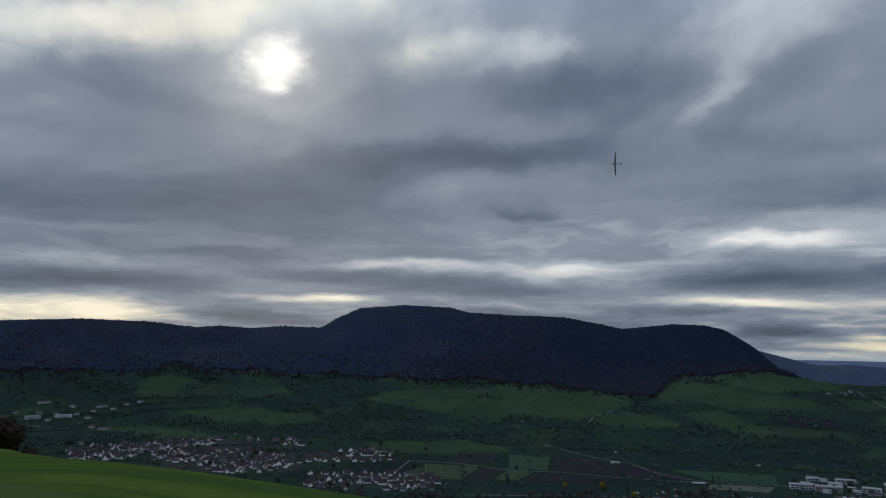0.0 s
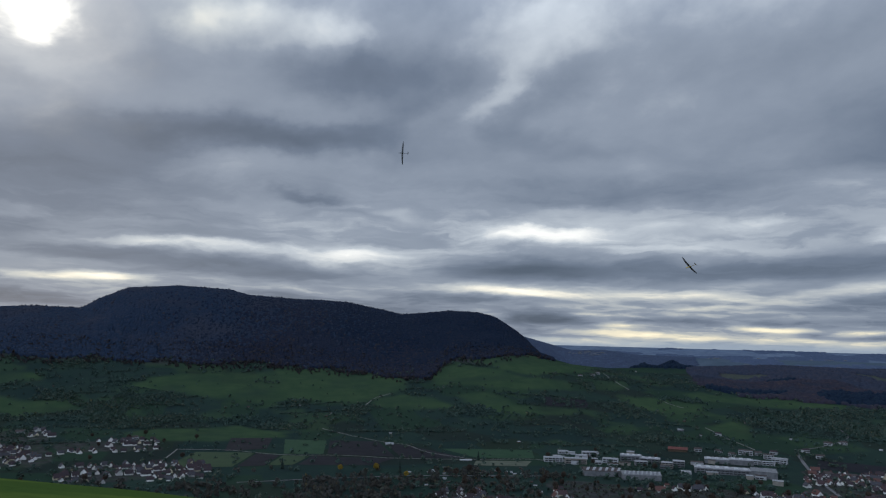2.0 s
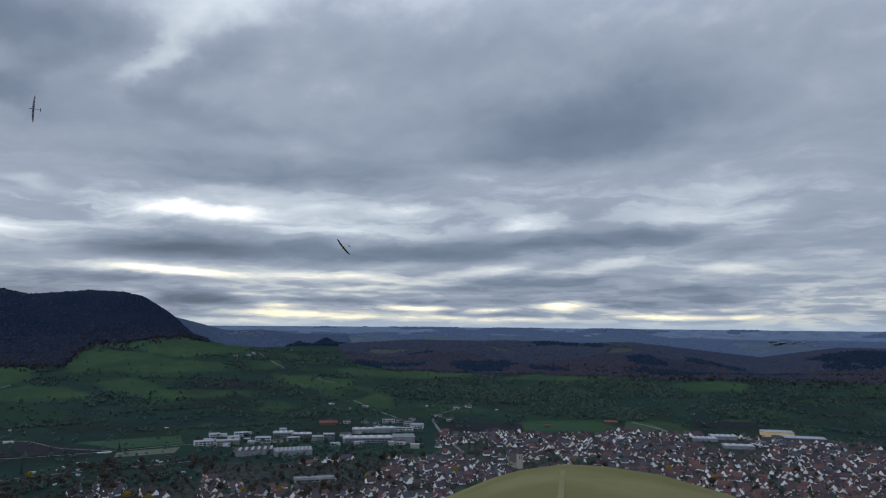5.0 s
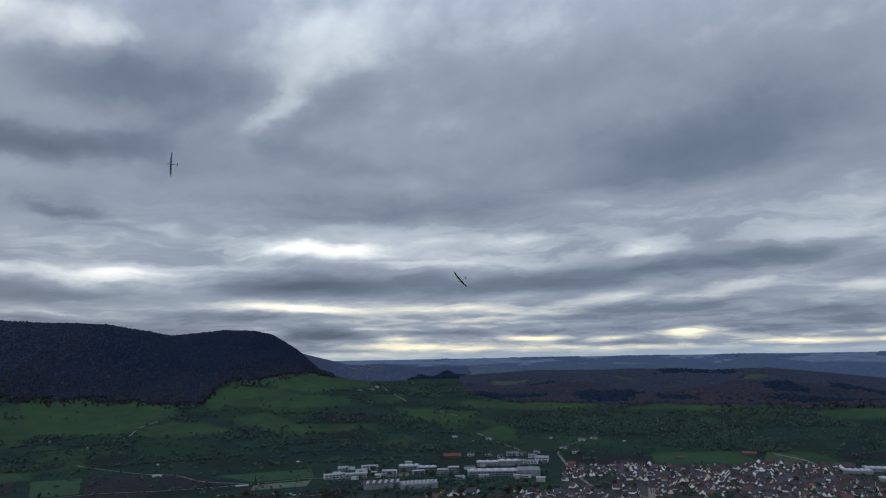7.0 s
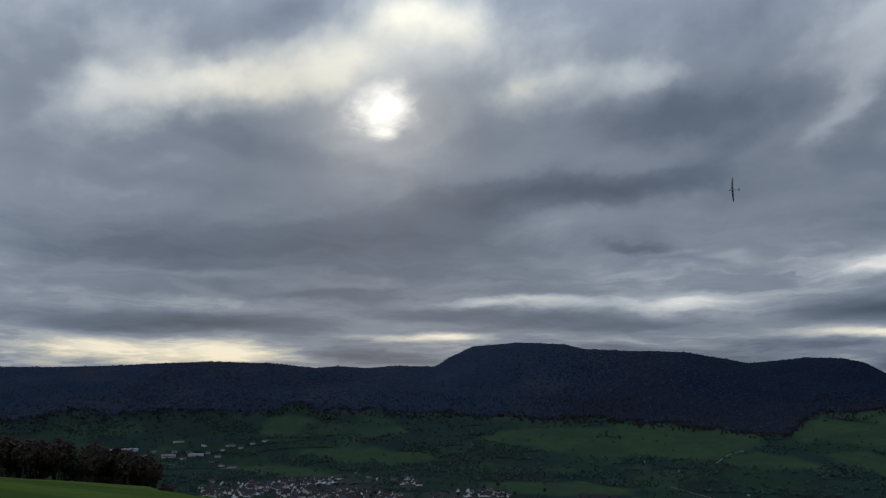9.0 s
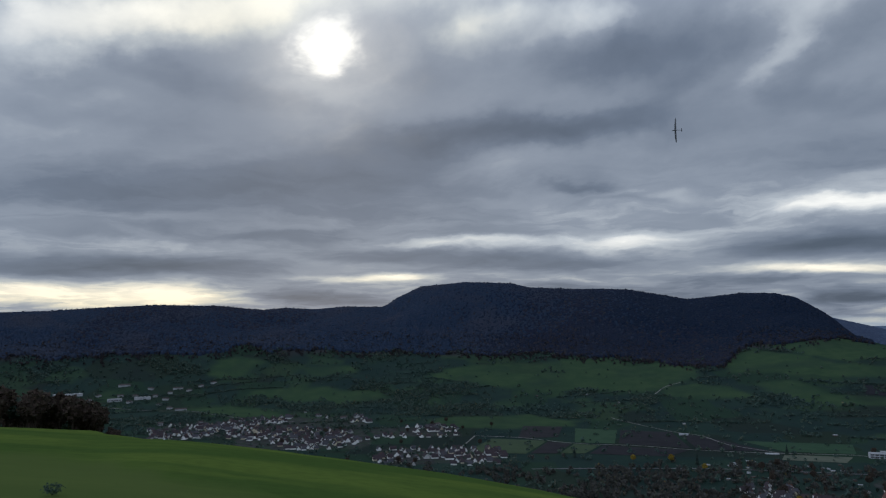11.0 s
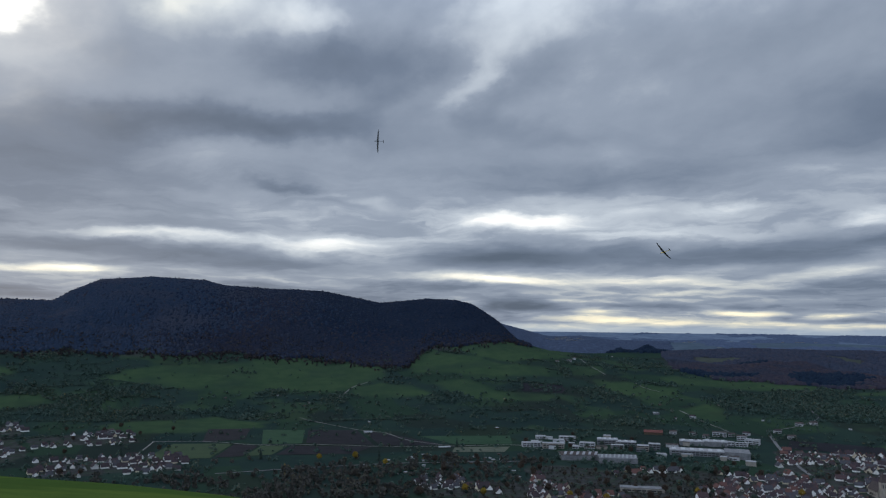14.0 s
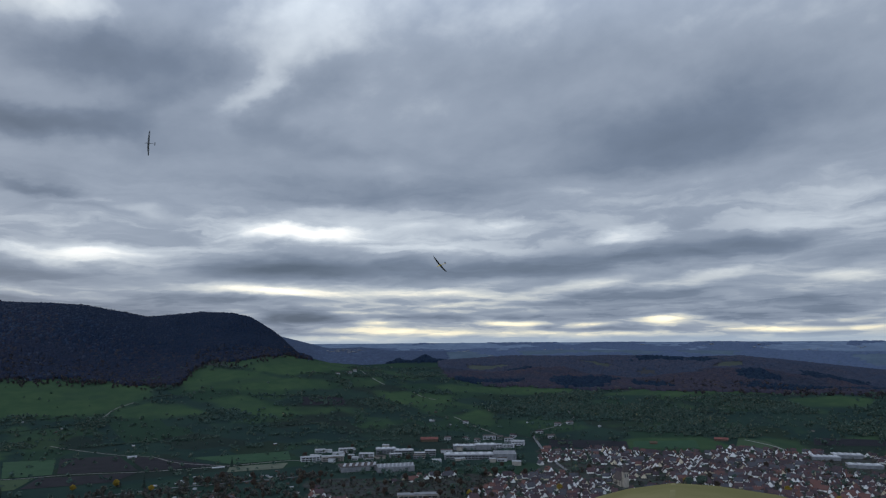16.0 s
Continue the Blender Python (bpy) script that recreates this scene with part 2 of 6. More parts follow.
    total = k.math("ADD", total, k.math("MULTIPLY", k.math("SUBTRACT", k.span(edge_on, 0.38, 0.62), 0.5), k.span(height, 16.0, 5.0, 0.0, 0.12)))
    total = k.math("ADD", total, k.math("MULTIPLY", k.math("SUBTRACT", k.span(thin, 0.42, 0.58), 0.5), k.span(height, 5.5, 1.5, 0.0, 0.11)))
    cool = k.ramp(total, [(0.0, (0.072, 0.098, 0.142)), (0.28, (0.132, 0.168, 0.232)), (0.50, (0.235, 0.278, 0.350)),
                          (0.68, (0.450, 0.500, 0.560)), (0.93, (0.92, 0.93, 0.91))])
    # the cloud is thinner and warmer low down and round the sun
    low = k.span(height, 7.0, 0.0, 0.0, 1.0)
    sun_way = (math.sin(radians(SUN_AZ)) * math.cos(radians(SUN_EL)), math.cos(radians(SUN_AZ)) * math.cos(radians(SUN_EL)), math.sin(radians(SUN_EL)))
    off = k.vec("LENGTH", k.vec("SUBTRACT", way, sun_way))
    near_sun = k.span(off, 0.42, 0.05, 0.0, 1.0)
    bright = k.span(total, 0.42, 0.82, 0.0, 1.0)
    colour = k.mix(k.math("MULTIPLY", near_sun, k.math("MULTIPLY", bright, 0.8)), cool, k.mix(1.0, cool, (1.10, 1.03, 0.87, 1), "MULTIPLY"))
    colour = k.mix(k.math("MULTIPLY", low, k.math("MULTIPLY", bright, 0.95)), colour, k.mix(1.0, colour, (1.19, 1.04, 0.76, 1), "MULTIPLY"))
    # pale blue air right above the horizon
    colour = k.mix(k.span(height, 0.5, -0.2, 0.0, 0.6), colour, (0.30, 0.375, 0.465, 1))
    # an overcast sky is brightest overhead
    colour = k.vec("SCALE", colour)
    colour.node.inputs["Scale"].default_value = 1.0
    behind = k.math("SUBTRACT", k.math("MULTIPLY", dx, -0.85), k.math("MULTIPLY", dy, 0.53))
    overhead = k.math("MULTIPLY", k.span(height, 26.0, 75.0, 1.0, 1.5), k.span(height, 20.0, 32.0, 1.0, 1.65))
    # and an unseen brighter sector behind the viewer is added to light the land
    wl.new(k.math("MULTIPLY", overhead, k.span(behind, 0.0, 0.85, 1.0, 2.5)), colour.node.inputs["Scale"])
    # the sun behind the layer
    ragged = k.math("ADD", off, k.math("MULTIPLY", k.math("SUBTRACT", fine, 0.5), 0.13))
    ragged = k.math("ADD", ragged, k.math("MULTIPLY", k.math("SUBTRACT", wisps, 0.5), 0.06))
    ragged = k.math("ADD", ragged, k.math("MULTIPLY", k.math("SUBTRACT", shreds, 0.5), 0.042))
    disc = k.math("MULTIPLY", k.math("POWER", k.span(ragged, 0.064, 0.0, 0.0, 1.0), 1.9), 0.95)
    halo = k.math("MULTIPLY", k.math("POWER", k.span(ragged, 0.20, 0.0, 0.0, 1.0), 2.0), 0.30)
    glow = k.mix(1.0, (1.0, 0.94, 0.80, 1), (1, 1, 1, 1), "MULTIPLY")
    shine = k.vec("SCALE", glow)
    wl.new(k.math("ADD", disc, halo), shine.node.inputs["Scale"])
    colour = k.vec("ADD", colour, shine)
    clear = k.add("ShaderNodeTexSky")
    clear.sky_type, clear.sun_disc, clear.sun_elevation, clear.sun_rotation = "NISHITA", False, radians(SUN_EL), radians(SUN_AZ)
    blue = k.vec("SCALE", clear.outputs[0])
    blue.node.inputs["Scale"].default_value = 0.06
    colour = k.mix(0.03, colour, blue)
    back = k.add("ShaderNodeBackground")
    wl.new(colour, back.inputs["Color"])
    back.inputs["Strength"].default_value = 1.0
    out = k.add("ShaderNodeOutputWorld")
    wl.new(back.outputs[0], out.inputs["Surface"])


build_sky()
sun = new("sun", bpy.data.lights.new("sun", "SUN"))
sun.data.energy, sun.data.angle, sun.data.color = 0.35, radians(14), (1.0, 0.93, 0.82)
sun.matrix_world = look((0, 0, 0), (-math.sin(radians(SUN_AZ)) * math.cos(radians(SUN_EL)), -math.cos(radians(SUN_AZ)) * math.cos(radians(SUN_EL)), -math.sin(radians(SUN_EL))))


# ---- materials ----
def material(name, build, rough=0.9, metal=0.0, gloss=0.25):
    m = bpy.data.materials.new(name)
    m.use_nodes = True
    k = Nodes(m.node_tree)
    m.node_tree.nodes.clear()
    shader = k.add("ShaderNodeBsdfPrincipled")
    shader.inputs["Roughness"].default_value, shader.inputs["Metallic"].default_value = rough, metal
    shader.inputs["Specular IOR Level"].default_value = gloss
    out = k.add("ShaderNodeOutputMaterial")
    m.node_tree.links.new(shader.outputs[0], out.inputs[0])
    build(k, shader)
    return m


def world_place(k):
    return k.add("ShaderNodeNewGeometry").outputs["Position"]


def bump(k, shader, height, strength, distance):
    b = k.add("ShaderNodeBump")
    b.inputs["Strength"].default_value, b.inputs["Distance"].default_value = strength, distance
    k.put(b.inputs["Height"], height)
    k.put(shader.inputs["Normal"], b.outputs[0])


def mottled(name, dark, light, scale, rough=0.9, extra=None, relief=0.0):
    """A surface that varies at two scales between two colours."""
    def build(k, shader):
        p = world_place(k)
        big, small = k.noise(p, scale, 4.0)[0], k.noise(p, scale * 9, 3.0)[0]
        f = k.span(k.math("ADD", k.math("MULTIPLY", big, 0.65), k.math("MULTIPLY", small, 0.35)), 0.33, 0.67)
        c = k.mix(f, (*dark, 1), (*light, 1))
        if extra:
            c = k.mix(k.span(k.noise(p, scale * 0.3, 3.0)[0], 0.5, 0.72, 0.0, 0.7), c, (*extra, 1))
        k.put(shader.inputs["Base Color"], c)
        if relief:
            bump(k, shader, small, 0.6, relief)
    return material(name, build, rough, 0.0, 0.03 if rough > 0.85 else 0.3)


def island_coloured(name, stops, rough=0.95, drift=None):
    """Foliage whose clumps each take their own colour; drift tints whole stretches of a wood."""
    def build(k, shader):
        r = k.add("ShaderNodeNewGeometry").outputs["Random Per Island"]
        c = k.ramp(r, stops)
        p = world_place(k)
        c = k.mix(k.span(k.noise(p, 0.8, 3.0)[0], 0.3, 0.7, 0.0, 0.35), c, k.mix(1.0, c, (0.5, 0.52, 0.5, 1), "MULTIPLY"))
        if drift:
            c = k.mix(k.span(k.noise(p, 0.0045, 4.0)[0], 0.46, 0.66, 0.0, 0.75), c, (*drift, 1))
        k.put(shader.inputs["Base Color"], c)
    return material(name, build, rough, 0.0, 0.03)


def per_object(name, stops, rough=0.8):
    """Paint or tiles that differ from house to house."""
    def build(k, shader):
        r = k.add("ShaderNodeObjectInfo").outputs["Random"]
        c = k.ramp(r, stops)
        n = k.noise(world_place(k), 1.3, 4.0)[0]
        k.put(shader.inputs["Base Color"], k.mix(k.span(n, 0.35, 0.7, 0.0, 0.35), c, k.mix(1.0, c, (0.55, 0.53, 0.5, 1), "MULTIPLY")))
    return material(name, build, rough)


def ground_surface(k, shader):
    p = world_place(k)
    wood = k.add("ShaderNodeAttribute", attribute_name="wood").outputs["Fac"]
    far = k.add("ShaderNodeAttribute", attribute_name="far").outputs["Fac"]
    near = k.add("ShaderNodeAttribute", attribute_name="near").outputs["Fac"]
    dry = k.add("ShaderNodeAttribute", attribute_name="dry").outputs["Fac"]
    pasture_here = k.add("ShaderNodeAttribute", attribute_name="pasture").outputs["Fac"]
    big, mid, small = k.noise(p, 0.006, 4.0)[0], k.noise(p, 0.03, 4.0)[0], k.noise(p, 0.35, 4.0)[0]
    # valley grass, its greens mixed with some blue in place of haze
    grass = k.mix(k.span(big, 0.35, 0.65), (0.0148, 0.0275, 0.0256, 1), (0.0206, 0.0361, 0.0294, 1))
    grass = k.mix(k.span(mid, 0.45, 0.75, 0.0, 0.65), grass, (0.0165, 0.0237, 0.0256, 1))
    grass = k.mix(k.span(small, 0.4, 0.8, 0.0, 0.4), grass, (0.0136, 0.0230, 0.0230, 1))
    # plots of slightly different green
    cells = k.add("ShaderNodeTexVoronoi", feature="F1", distance="CHEBYCHEV")
    k.put(cells.inputs["Vector"], k.vec("MULTIPLY", p, (0.009, 0.006, 0.0)))
    cells.inputs["Scale"].default_value = 1.0
    plot = k.add("ShaderNodeSeparateColor")
    k.put(plot.inputs[0], cells.outputs["Color"])
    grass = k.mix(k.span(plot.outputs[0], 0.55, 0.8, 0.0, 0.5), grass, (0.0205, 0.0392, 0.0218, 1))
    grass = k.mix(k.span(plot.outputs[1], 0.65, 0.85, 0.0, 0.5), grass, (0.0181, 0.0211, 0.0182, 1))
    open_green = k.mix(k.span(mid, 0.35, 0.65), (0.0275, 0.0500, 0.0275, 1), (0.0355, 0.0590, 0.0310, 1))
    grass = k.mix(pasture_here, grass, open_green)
    mown = k.noise(k.vec("MULTIPLY", p, (0.012, 0.05, 0.0)), 1.0, 3.0)[0]
    meadow = k.mix(k.span(mown, 0.4, 0.62), (0.0400, 0.0705, 0.0180, 1), (0.0665, 0.0995, 0.0225, 1))
    meadow = k.mix(k.span(small, 0.35, 0.75, 0.0, 0.3), meadow, (0.0250, 0.0410, 0.0130, 1))
    pasture = k.mix(k.span(k.noise(p, 0.12, 4.0)[0], 0.35, 0.7), (0.118, 0.110, 0.050, 1), (0.152, 0.138, 0.068, 1))
    floor_of_wood = k.mix(small, (0.030, 0.032, 0.036, 1), (0.040, 0.040, 0.042, 1))
    # the far plain's blue is aerial haze painted into its colour
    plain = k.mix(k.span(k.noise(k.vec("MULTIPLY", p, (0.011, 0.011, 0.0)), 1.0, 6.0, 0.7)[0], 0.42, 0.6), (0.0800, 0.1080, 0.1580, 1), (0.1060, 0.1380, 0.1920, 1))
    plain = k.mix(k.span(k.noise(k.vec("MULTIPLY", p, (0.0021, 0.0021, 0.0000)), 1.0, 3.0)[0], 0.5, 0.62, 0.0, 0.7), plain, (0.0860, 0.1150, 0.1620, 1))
    town_here = k.add("ShaderNodeAttribute", attribute_name="town").outputs["Fac"]
    yards = k.mix(k.span(k.noise(p, 0.09, 4.0)[0], 0.4, 0.62), (0.0285, 0.0285, 0.0285, 1), (0.0496, 0.0496, 0.0508, 1))
    yards = k.mix(k.span(k.noise(p, 0.05, 3.0)[0], 0.5, 0.6, 0.0, 0.7), yards, (0.0289, 0.0442, 0.0289, 1))
    grass = k.mix(town_here, grass, yards)
    c = k.mix(wood, grass, floor_of_wood)
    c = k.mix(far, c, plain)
    mown_here = k.add("ShaderNodeAttribute", attribute_name="mown").outputs["Fac"]
    meadow = k.mix(k.math("MULTIPLY", mown_here, 0.8), meadow, k.mix(mown, (0.050, 0.072, 0.022, 1), (0.066, 0.088, 0.030, 1)))
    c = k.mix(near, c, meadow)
    c = k.mix(dry, c, pasture)
    k.put(shader.inputs["Base Color"], c)
    bump(k, shader, k.noise(p, 1.2, 5.0)[0], 0.5, 0.15)


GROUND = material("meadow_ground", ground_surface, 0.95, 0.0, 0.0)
PLOUGHED = mottled("ploughed_soil", (0.0121, 0.0133, 0.0171), (0.0181, 0.0186, 0.0232), 0.05)
WINTER_CROP = mottled("young_winter_crop", (0.0195, 0.0448, 0.0257), (0.0254, 0.0542, 0.0317), 0.04)
GRASS_PLOT = mottled("cut_grass", (0.0269, 0.0462, 0.0265), (0.0344, 0.0545, 0.0302), 0.03)
PALE_FIELD = mottled("pale_far_field", (0.0336, 0.0408, 0.0360), (0.0468, 0.0540, 0.0456), 0.02)
STUBBLE = mottled("stubble", (0.062, 0.072, 0.056), (0.088, 0.098, 0.074), 0.04)
TRODDEN = mottled("trodden_grass", (0.132, 0.122, 0.058), (0.158, 0.144, 0.073), 0.4)
GRAVEL = mottled("gravel_track", (0.13, 0.13, 0.125), (0.20, 0.20, 0.19), 0.2)
ASPHALT = mottled("asphalt", (0.085, 0.085, 0.09), (0.135, 0.135, 0.14), 0.1)
# mountain woods: the blue of hazy air is painted into these base colours
HAZED_BEECH = island_coloured("hazed_late_autumn_beech_wood", [(0.0, (0.0156, 0.0270, 0.0518)), (0.5, (0.0180, 0.0295, 0.0538)), (0.9, (0.0220, 0.0316, 0.0538)), (1.0, (0.0271, 0.0337, 0.0518))], drift=(0.0291, 0.0326, 0.0467))
RUSSET = island_coloured("hazed_russet_beech_wood", [(0.0, (0.0117, 0.0178, 0.0352)), (0.5, (0.0164, 0.0194, 0.0332)), (0.85, (0.0212, 0.0214, 0.0310)), (1.0, (0.0292, 0.0275, 0.0310))], drift=(0.0132, 0.0185, 0.0332))
# darker copy of the mountain wood, with less haze painted in
LESS_HAZED = island_coloured("less_hazed_mountain_wood", [(0.0, (0.0081, 0.0154, 0.0316)), (0.6, (0.0098, 0.0167, 0.0330)), (1.0, (0.0138, 0.0189, 0.0316))], drift=(0.0105, 0.0167, 0.0306))
# bluer copy of the plateau wood, with haze put into the colour
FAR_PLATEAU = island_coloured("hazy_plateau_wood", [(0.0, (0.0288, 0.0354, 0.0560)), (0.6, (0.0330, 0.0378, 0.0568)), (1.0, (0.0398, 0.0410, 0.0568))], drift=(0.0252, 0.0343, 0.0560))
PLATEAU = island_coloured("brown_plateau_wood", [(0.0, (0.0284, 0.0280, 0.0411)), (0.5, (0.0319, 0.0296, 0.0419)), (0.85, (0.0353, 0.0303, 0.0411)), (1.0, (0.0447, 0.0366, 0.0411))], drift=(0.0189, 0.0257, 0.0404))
EDGE_BROWN = island_coloured("brown_edge_trees", [(0.0, (0.0287, 0.0312, 0.0395)), (0.5, (0.0375, 0.0349, 0.0395)), (0.8, (0.0486, 0.0407, 0.0395)), (0.95, (0.0640, 0.0490, 0.0414)), (1.0, (0.0861, 0.0642, 0.0449))])
SPRUCE_DARK = island_coloured("dark_spruce", [(0.0, (0.008, 0.016, 0.032)), (1.0, (0.012, 0.022, 0.038))])
# blue of distance haze is put into the base colour of these two woods
HORIZON_WOOD = island_coloured("haze_tinted_thin_wood", [(0.0, (0.0545, 0.0758, 0.1259)), (1.0, (0.0616, 0.0841, 0.1363))])
FAR_WOOD = island_coloured("haze_tinted_far_wood", [(0.0, (0.0407, 0.0557, 0.0927)), (1.0, (0.0475, 0.0638, 0.1026))])
# tree greens shifted towards blue, as haze over the slopes would do
ORCHARD = island_coloured("orchard_foliage", [(0.0, (0.0405, 0.0686, 0.0605)), (0.35, (0.0496, 0.0830, 0.0672)), (0.6, (0.0590, 0.0909, 0.0719)), (0.82, (0.0739, 0.0929, 0.0771)), (0.97, (0.0921, 0.1012, 0.0771)), (1.0, (0.1566, 0.1417, 0.0672))], drift=(0.0444, 0.0769, 0.0688))
AUTUMN = island_coloured("brown_autumn_leaves", [(0.0, (0.0441, 0.0330, 0.0294)), (0.5, (0.0578, 0.0413, 0.0330)), (0.8, (0.0469, 0.0425, 0.0330)), (1.0, (0.0716, 0.0543, 0.0367))])
BARE = island_coloured("bare_twigs", [(0.0, (0.0491, 0.0522, 0.0520)), (0.5, (0.0667, 0.0637, 0.0586)), (0.85, (0.0807, 0.0736, 0.0619)), (0.97, (0.0568, 0.0683, 0.0498)), (1.0, (0.1425, 0.1070, 0.0445))])
YELLOW_LEAF = island_coloured("yellow_autumn_leaves", [(0.0, (0.14, 0.10, 0.025)), (1.0, (0.26, 0.18, 0.03))])
FIR_GREEN = island_coloured("fir_needles", [(0.0, (0.0180, 0.0280, 0.0260)), (1.0, (0.0280, 0.0420, 0.0340))])
BARK = mottled("bark", (0.03, 0.024, 0.018), (0.06, 0.05, 0.04), 1.0)
TWIG = mottled("grey_brown_twigs", (0.035, 0.028, 0.024), (0.060, 0.048, 0.040), 1.0)
PLASTER = per_object("house_plaster", [(0.0, (0.7238, 0.7331, 0.7424)), (0.45, (0.7702, 0.7795, 0.7888)), (0.6, (0.6496, 0.6125, 0.5382)), (0.75, (0.7517, 0.7610, 0.7610)), (0.92, (0.5197, 0.5104, 0.5011)), (1.0, (0.6496, 0.5754, 0.4454))])
TILES = per_object("roof_tiles", [(0.0, (0.0380, 0.0243, 0.0297)), (0.25, (0.0545, 0.0291, 0.0346)), (0.45, (0.0480, 0.0327, 0.0408)), (0.65, (0.0645, 0.0315, 0.0359)), (0.82, (0.0496, 0.0364, 0.0458)), (0.93, (0.1033, 0.0376, 0.0335)), (1.0, (0.0827, 0.0607, 0.0681))])
WINDOW = mottled("dark_window", (0.02, 0.022, 0.026), (0.05, 0.055, 0.06), 0.5, 0.2)
BRICK_RED = mottled("chimney_brick", (0.12, 0.055, 0.04), (0.20, 0.09, 0.06), 1.5)
WHITE_PANEL = mottled("white_cladding", (0.2952, 0.3034, 0.3198), (0.4100, 0.4182, 0.4346), 0.15)
GREY_PANEL = mottled("grey_cladding", (0.11, 0.115, 0.125), (0.19, 0.195, 0.205), 0.15)
FLAT_ROOF = mottled("gravelled_flat_roof", (0.1944, 0.1980, 0.2088), (0.3024, 0.3096, 0.3240), 0.2)
BEIGE_PANEL = mottled("beige_render", (0.20, 0.185, 0.165), (0.27, 0.25, 0.22), 0.15)
YELLOW_PANEL = mottled("yellow_render", (0.52, 0.37, 0.18), (0.60, 0.44, 0.23), 0.15)
DARK_PANEL = mottled("dark_cladding", (0.05, 0.055, 0.065), (0.09, 0.095, 0.11), 0.15)
RED_ROOF = mottled("red_sheet_roof", (0.1054, 0.0465, 0.0409), (0.1426, 0.0620, 0.0558), 0.2)
TIMBER = mottled("weathered_boards", (0.05, 0.038, 0.028), (0.10, 0.075, 0.055), 0.6)
STONE = mottled("church_sandstone", (0.22, 0.20, 0.17), (0.32, 0.29, 0.25), 0.3)
SLATE = mottled("dark_roof_tiles", (0.045, 0.040, 0.042), (0.085, 0.070, 0.066), 0.5)
# white gelcoat coloured dark grey: its backlit shade is painted in
GLIDER_BACKLIT = mottled("backlit_glider_gelcoat", (0.07, 0.072, 0.08), (0.11, 0.115, 0.125), 2.0, 0.6)
GLIDER_DARK = mottled("dark_glider_film", (0.02, 0.022, 0.03), (0.05, 0.05, 0.06), 2.0, 0.6)
GLIDER_YELLOW = mottled("yellow_glider_film", (0.50, 0.34, 0.03), (0.62, 0.44, 0.05), 2.0, 0.6)


# ---- lie of the land: a polar height field round the hilltop, valley floor at z = 0 ----
EYE = EYE_HEIGHT
REACH = 4950.0
AZ_KNOTS = [-45, -36, -25, -15, -5, 5, 14, 22, 30, 40, 50, 60, 75]
BASE_R = [2050, 2040, 1980, 1930, 1760, 1600, 1510, 1460, 1420, 1420, 1420, 1470, 1600]
BASE_Z = [8, 8, 6, 5, 4, 4, 4, 4, 5, 6, 5, 5, 5]
WOOD_R = [2500, 2500, 2480, 2450, 2400, 2330, 2300, 2350, 2400, 2250, 2150, 2150, 2200]
WOOD_EL = [-2.0, -2.0, -1.9, -1.9, -2.1, -2.5, -2.4, -1.6, -2.3, -3.4, -3.85, -4.05, -3.7]
LIP_AZ = [-60, -45, -36, -25, -15, -5, 6, 15, 25, 36, 43.4, 47.2, 49.3, 52.5, 55.5, 59.4, 64.2, 75, 90]
LIP_EL = [-5, -5.4, -6.4, -7.85, -9.55, -11.0, -12.8, -14.5, -16, -15.5, -13.0, -11.5, -10.9, -10.36, -10.4, -10.75, -11.8, -15, -15]
LIP_R = [230, 230, 230, 215, 205, 195, 185, 160, 110, 80, 75, 75, 75, 75, 75, 75, 75, 80, 90]
CREST_AZ = [-45, -36.4, -33, -29.5, -26.2, -21.8, -18.5, -16.8, -14.7, -12.2, -9.3, -8.0, -6.3, -2.8, 0.8, 2.1, 5.2, 7.4, 9.5,
            11.7, 13.8, 15.8, 17.5, 19.8, 21.0, 22.1, 23.2, 24.6, 27, 31, 36, 41, 45, 51, 56, 57.6, 60, 62.7, 66.6, 71.5]
CREST_EL = [0.9, 1.1, 1.22, 1.47, 1.64, 1.58, 1.26, 1.42, 1.30, 1.48, 1.43, 2.24, 3.02, 3.32, 3.16, 2.83, 2.66, 2.64, 2.53,
            2.13, 1.72, 1.91, 2.09, 2.02, 1.58, 0.86, 0.1, -1.1, -1.7, -1.75, -1.6, -1.3, -1.35, -1.5, -1.5, -1.4, -1.55, -1.85, -2.25, -1.45]
SPUR_AZ = [-45, 0, 20, 23.2, 24.8, 26.9, 29.4, 31.6, 36, 45, 55, 66, 75]
SPUR_EL = [0.2, 0.6, 0.5, 0.16, -0.25, -0.8, -0.72, -1.0, -1.05, -0.95, -1.0, -1.1, -1.1]
TREE_TOP = 8.5


def lattice_noise(x, y, seed):
    """Smooth value noise between -1 and 1."""
    x0, y0 = np.floor(x).astype(np.int64), np.floor(y).astype(np.int64)
    fx, fy = x - x0, y - y0
    fx, fy = fx * fx * (3 - 2 * fx), fy * fy * (3 - 2 * fy)

    def corner(i, j):
        n = (i * 374761393 + j * 668265263 + seed * 2147483647) & 0xFFFFFFFF
        n = ((n ^ (n >> 13)) * 1274126177) & 0xFFFFFFFF
        return ((n ^ (n >> 16)) & 0xFFFF) / 32767.5 - 1
    a, b = corner(x0, y0), corner(x0 + 1, y0)
    c, d = corner(x0, y0 + 1), corner(x0 + 1, y0 + 1)
    return (a + (b - a) * fx) * (1 - fy) + (c + (d - c) * fx) * fy


def fbm(x, y, size, octaves, seed):
    total, gain = 0, 1.0
    for k in range(octaves):
        total = total + gain * lattice_noise(x / size, y / size, seed + k)
        size, gain = size * 0.5, gain * 0.5
    return total


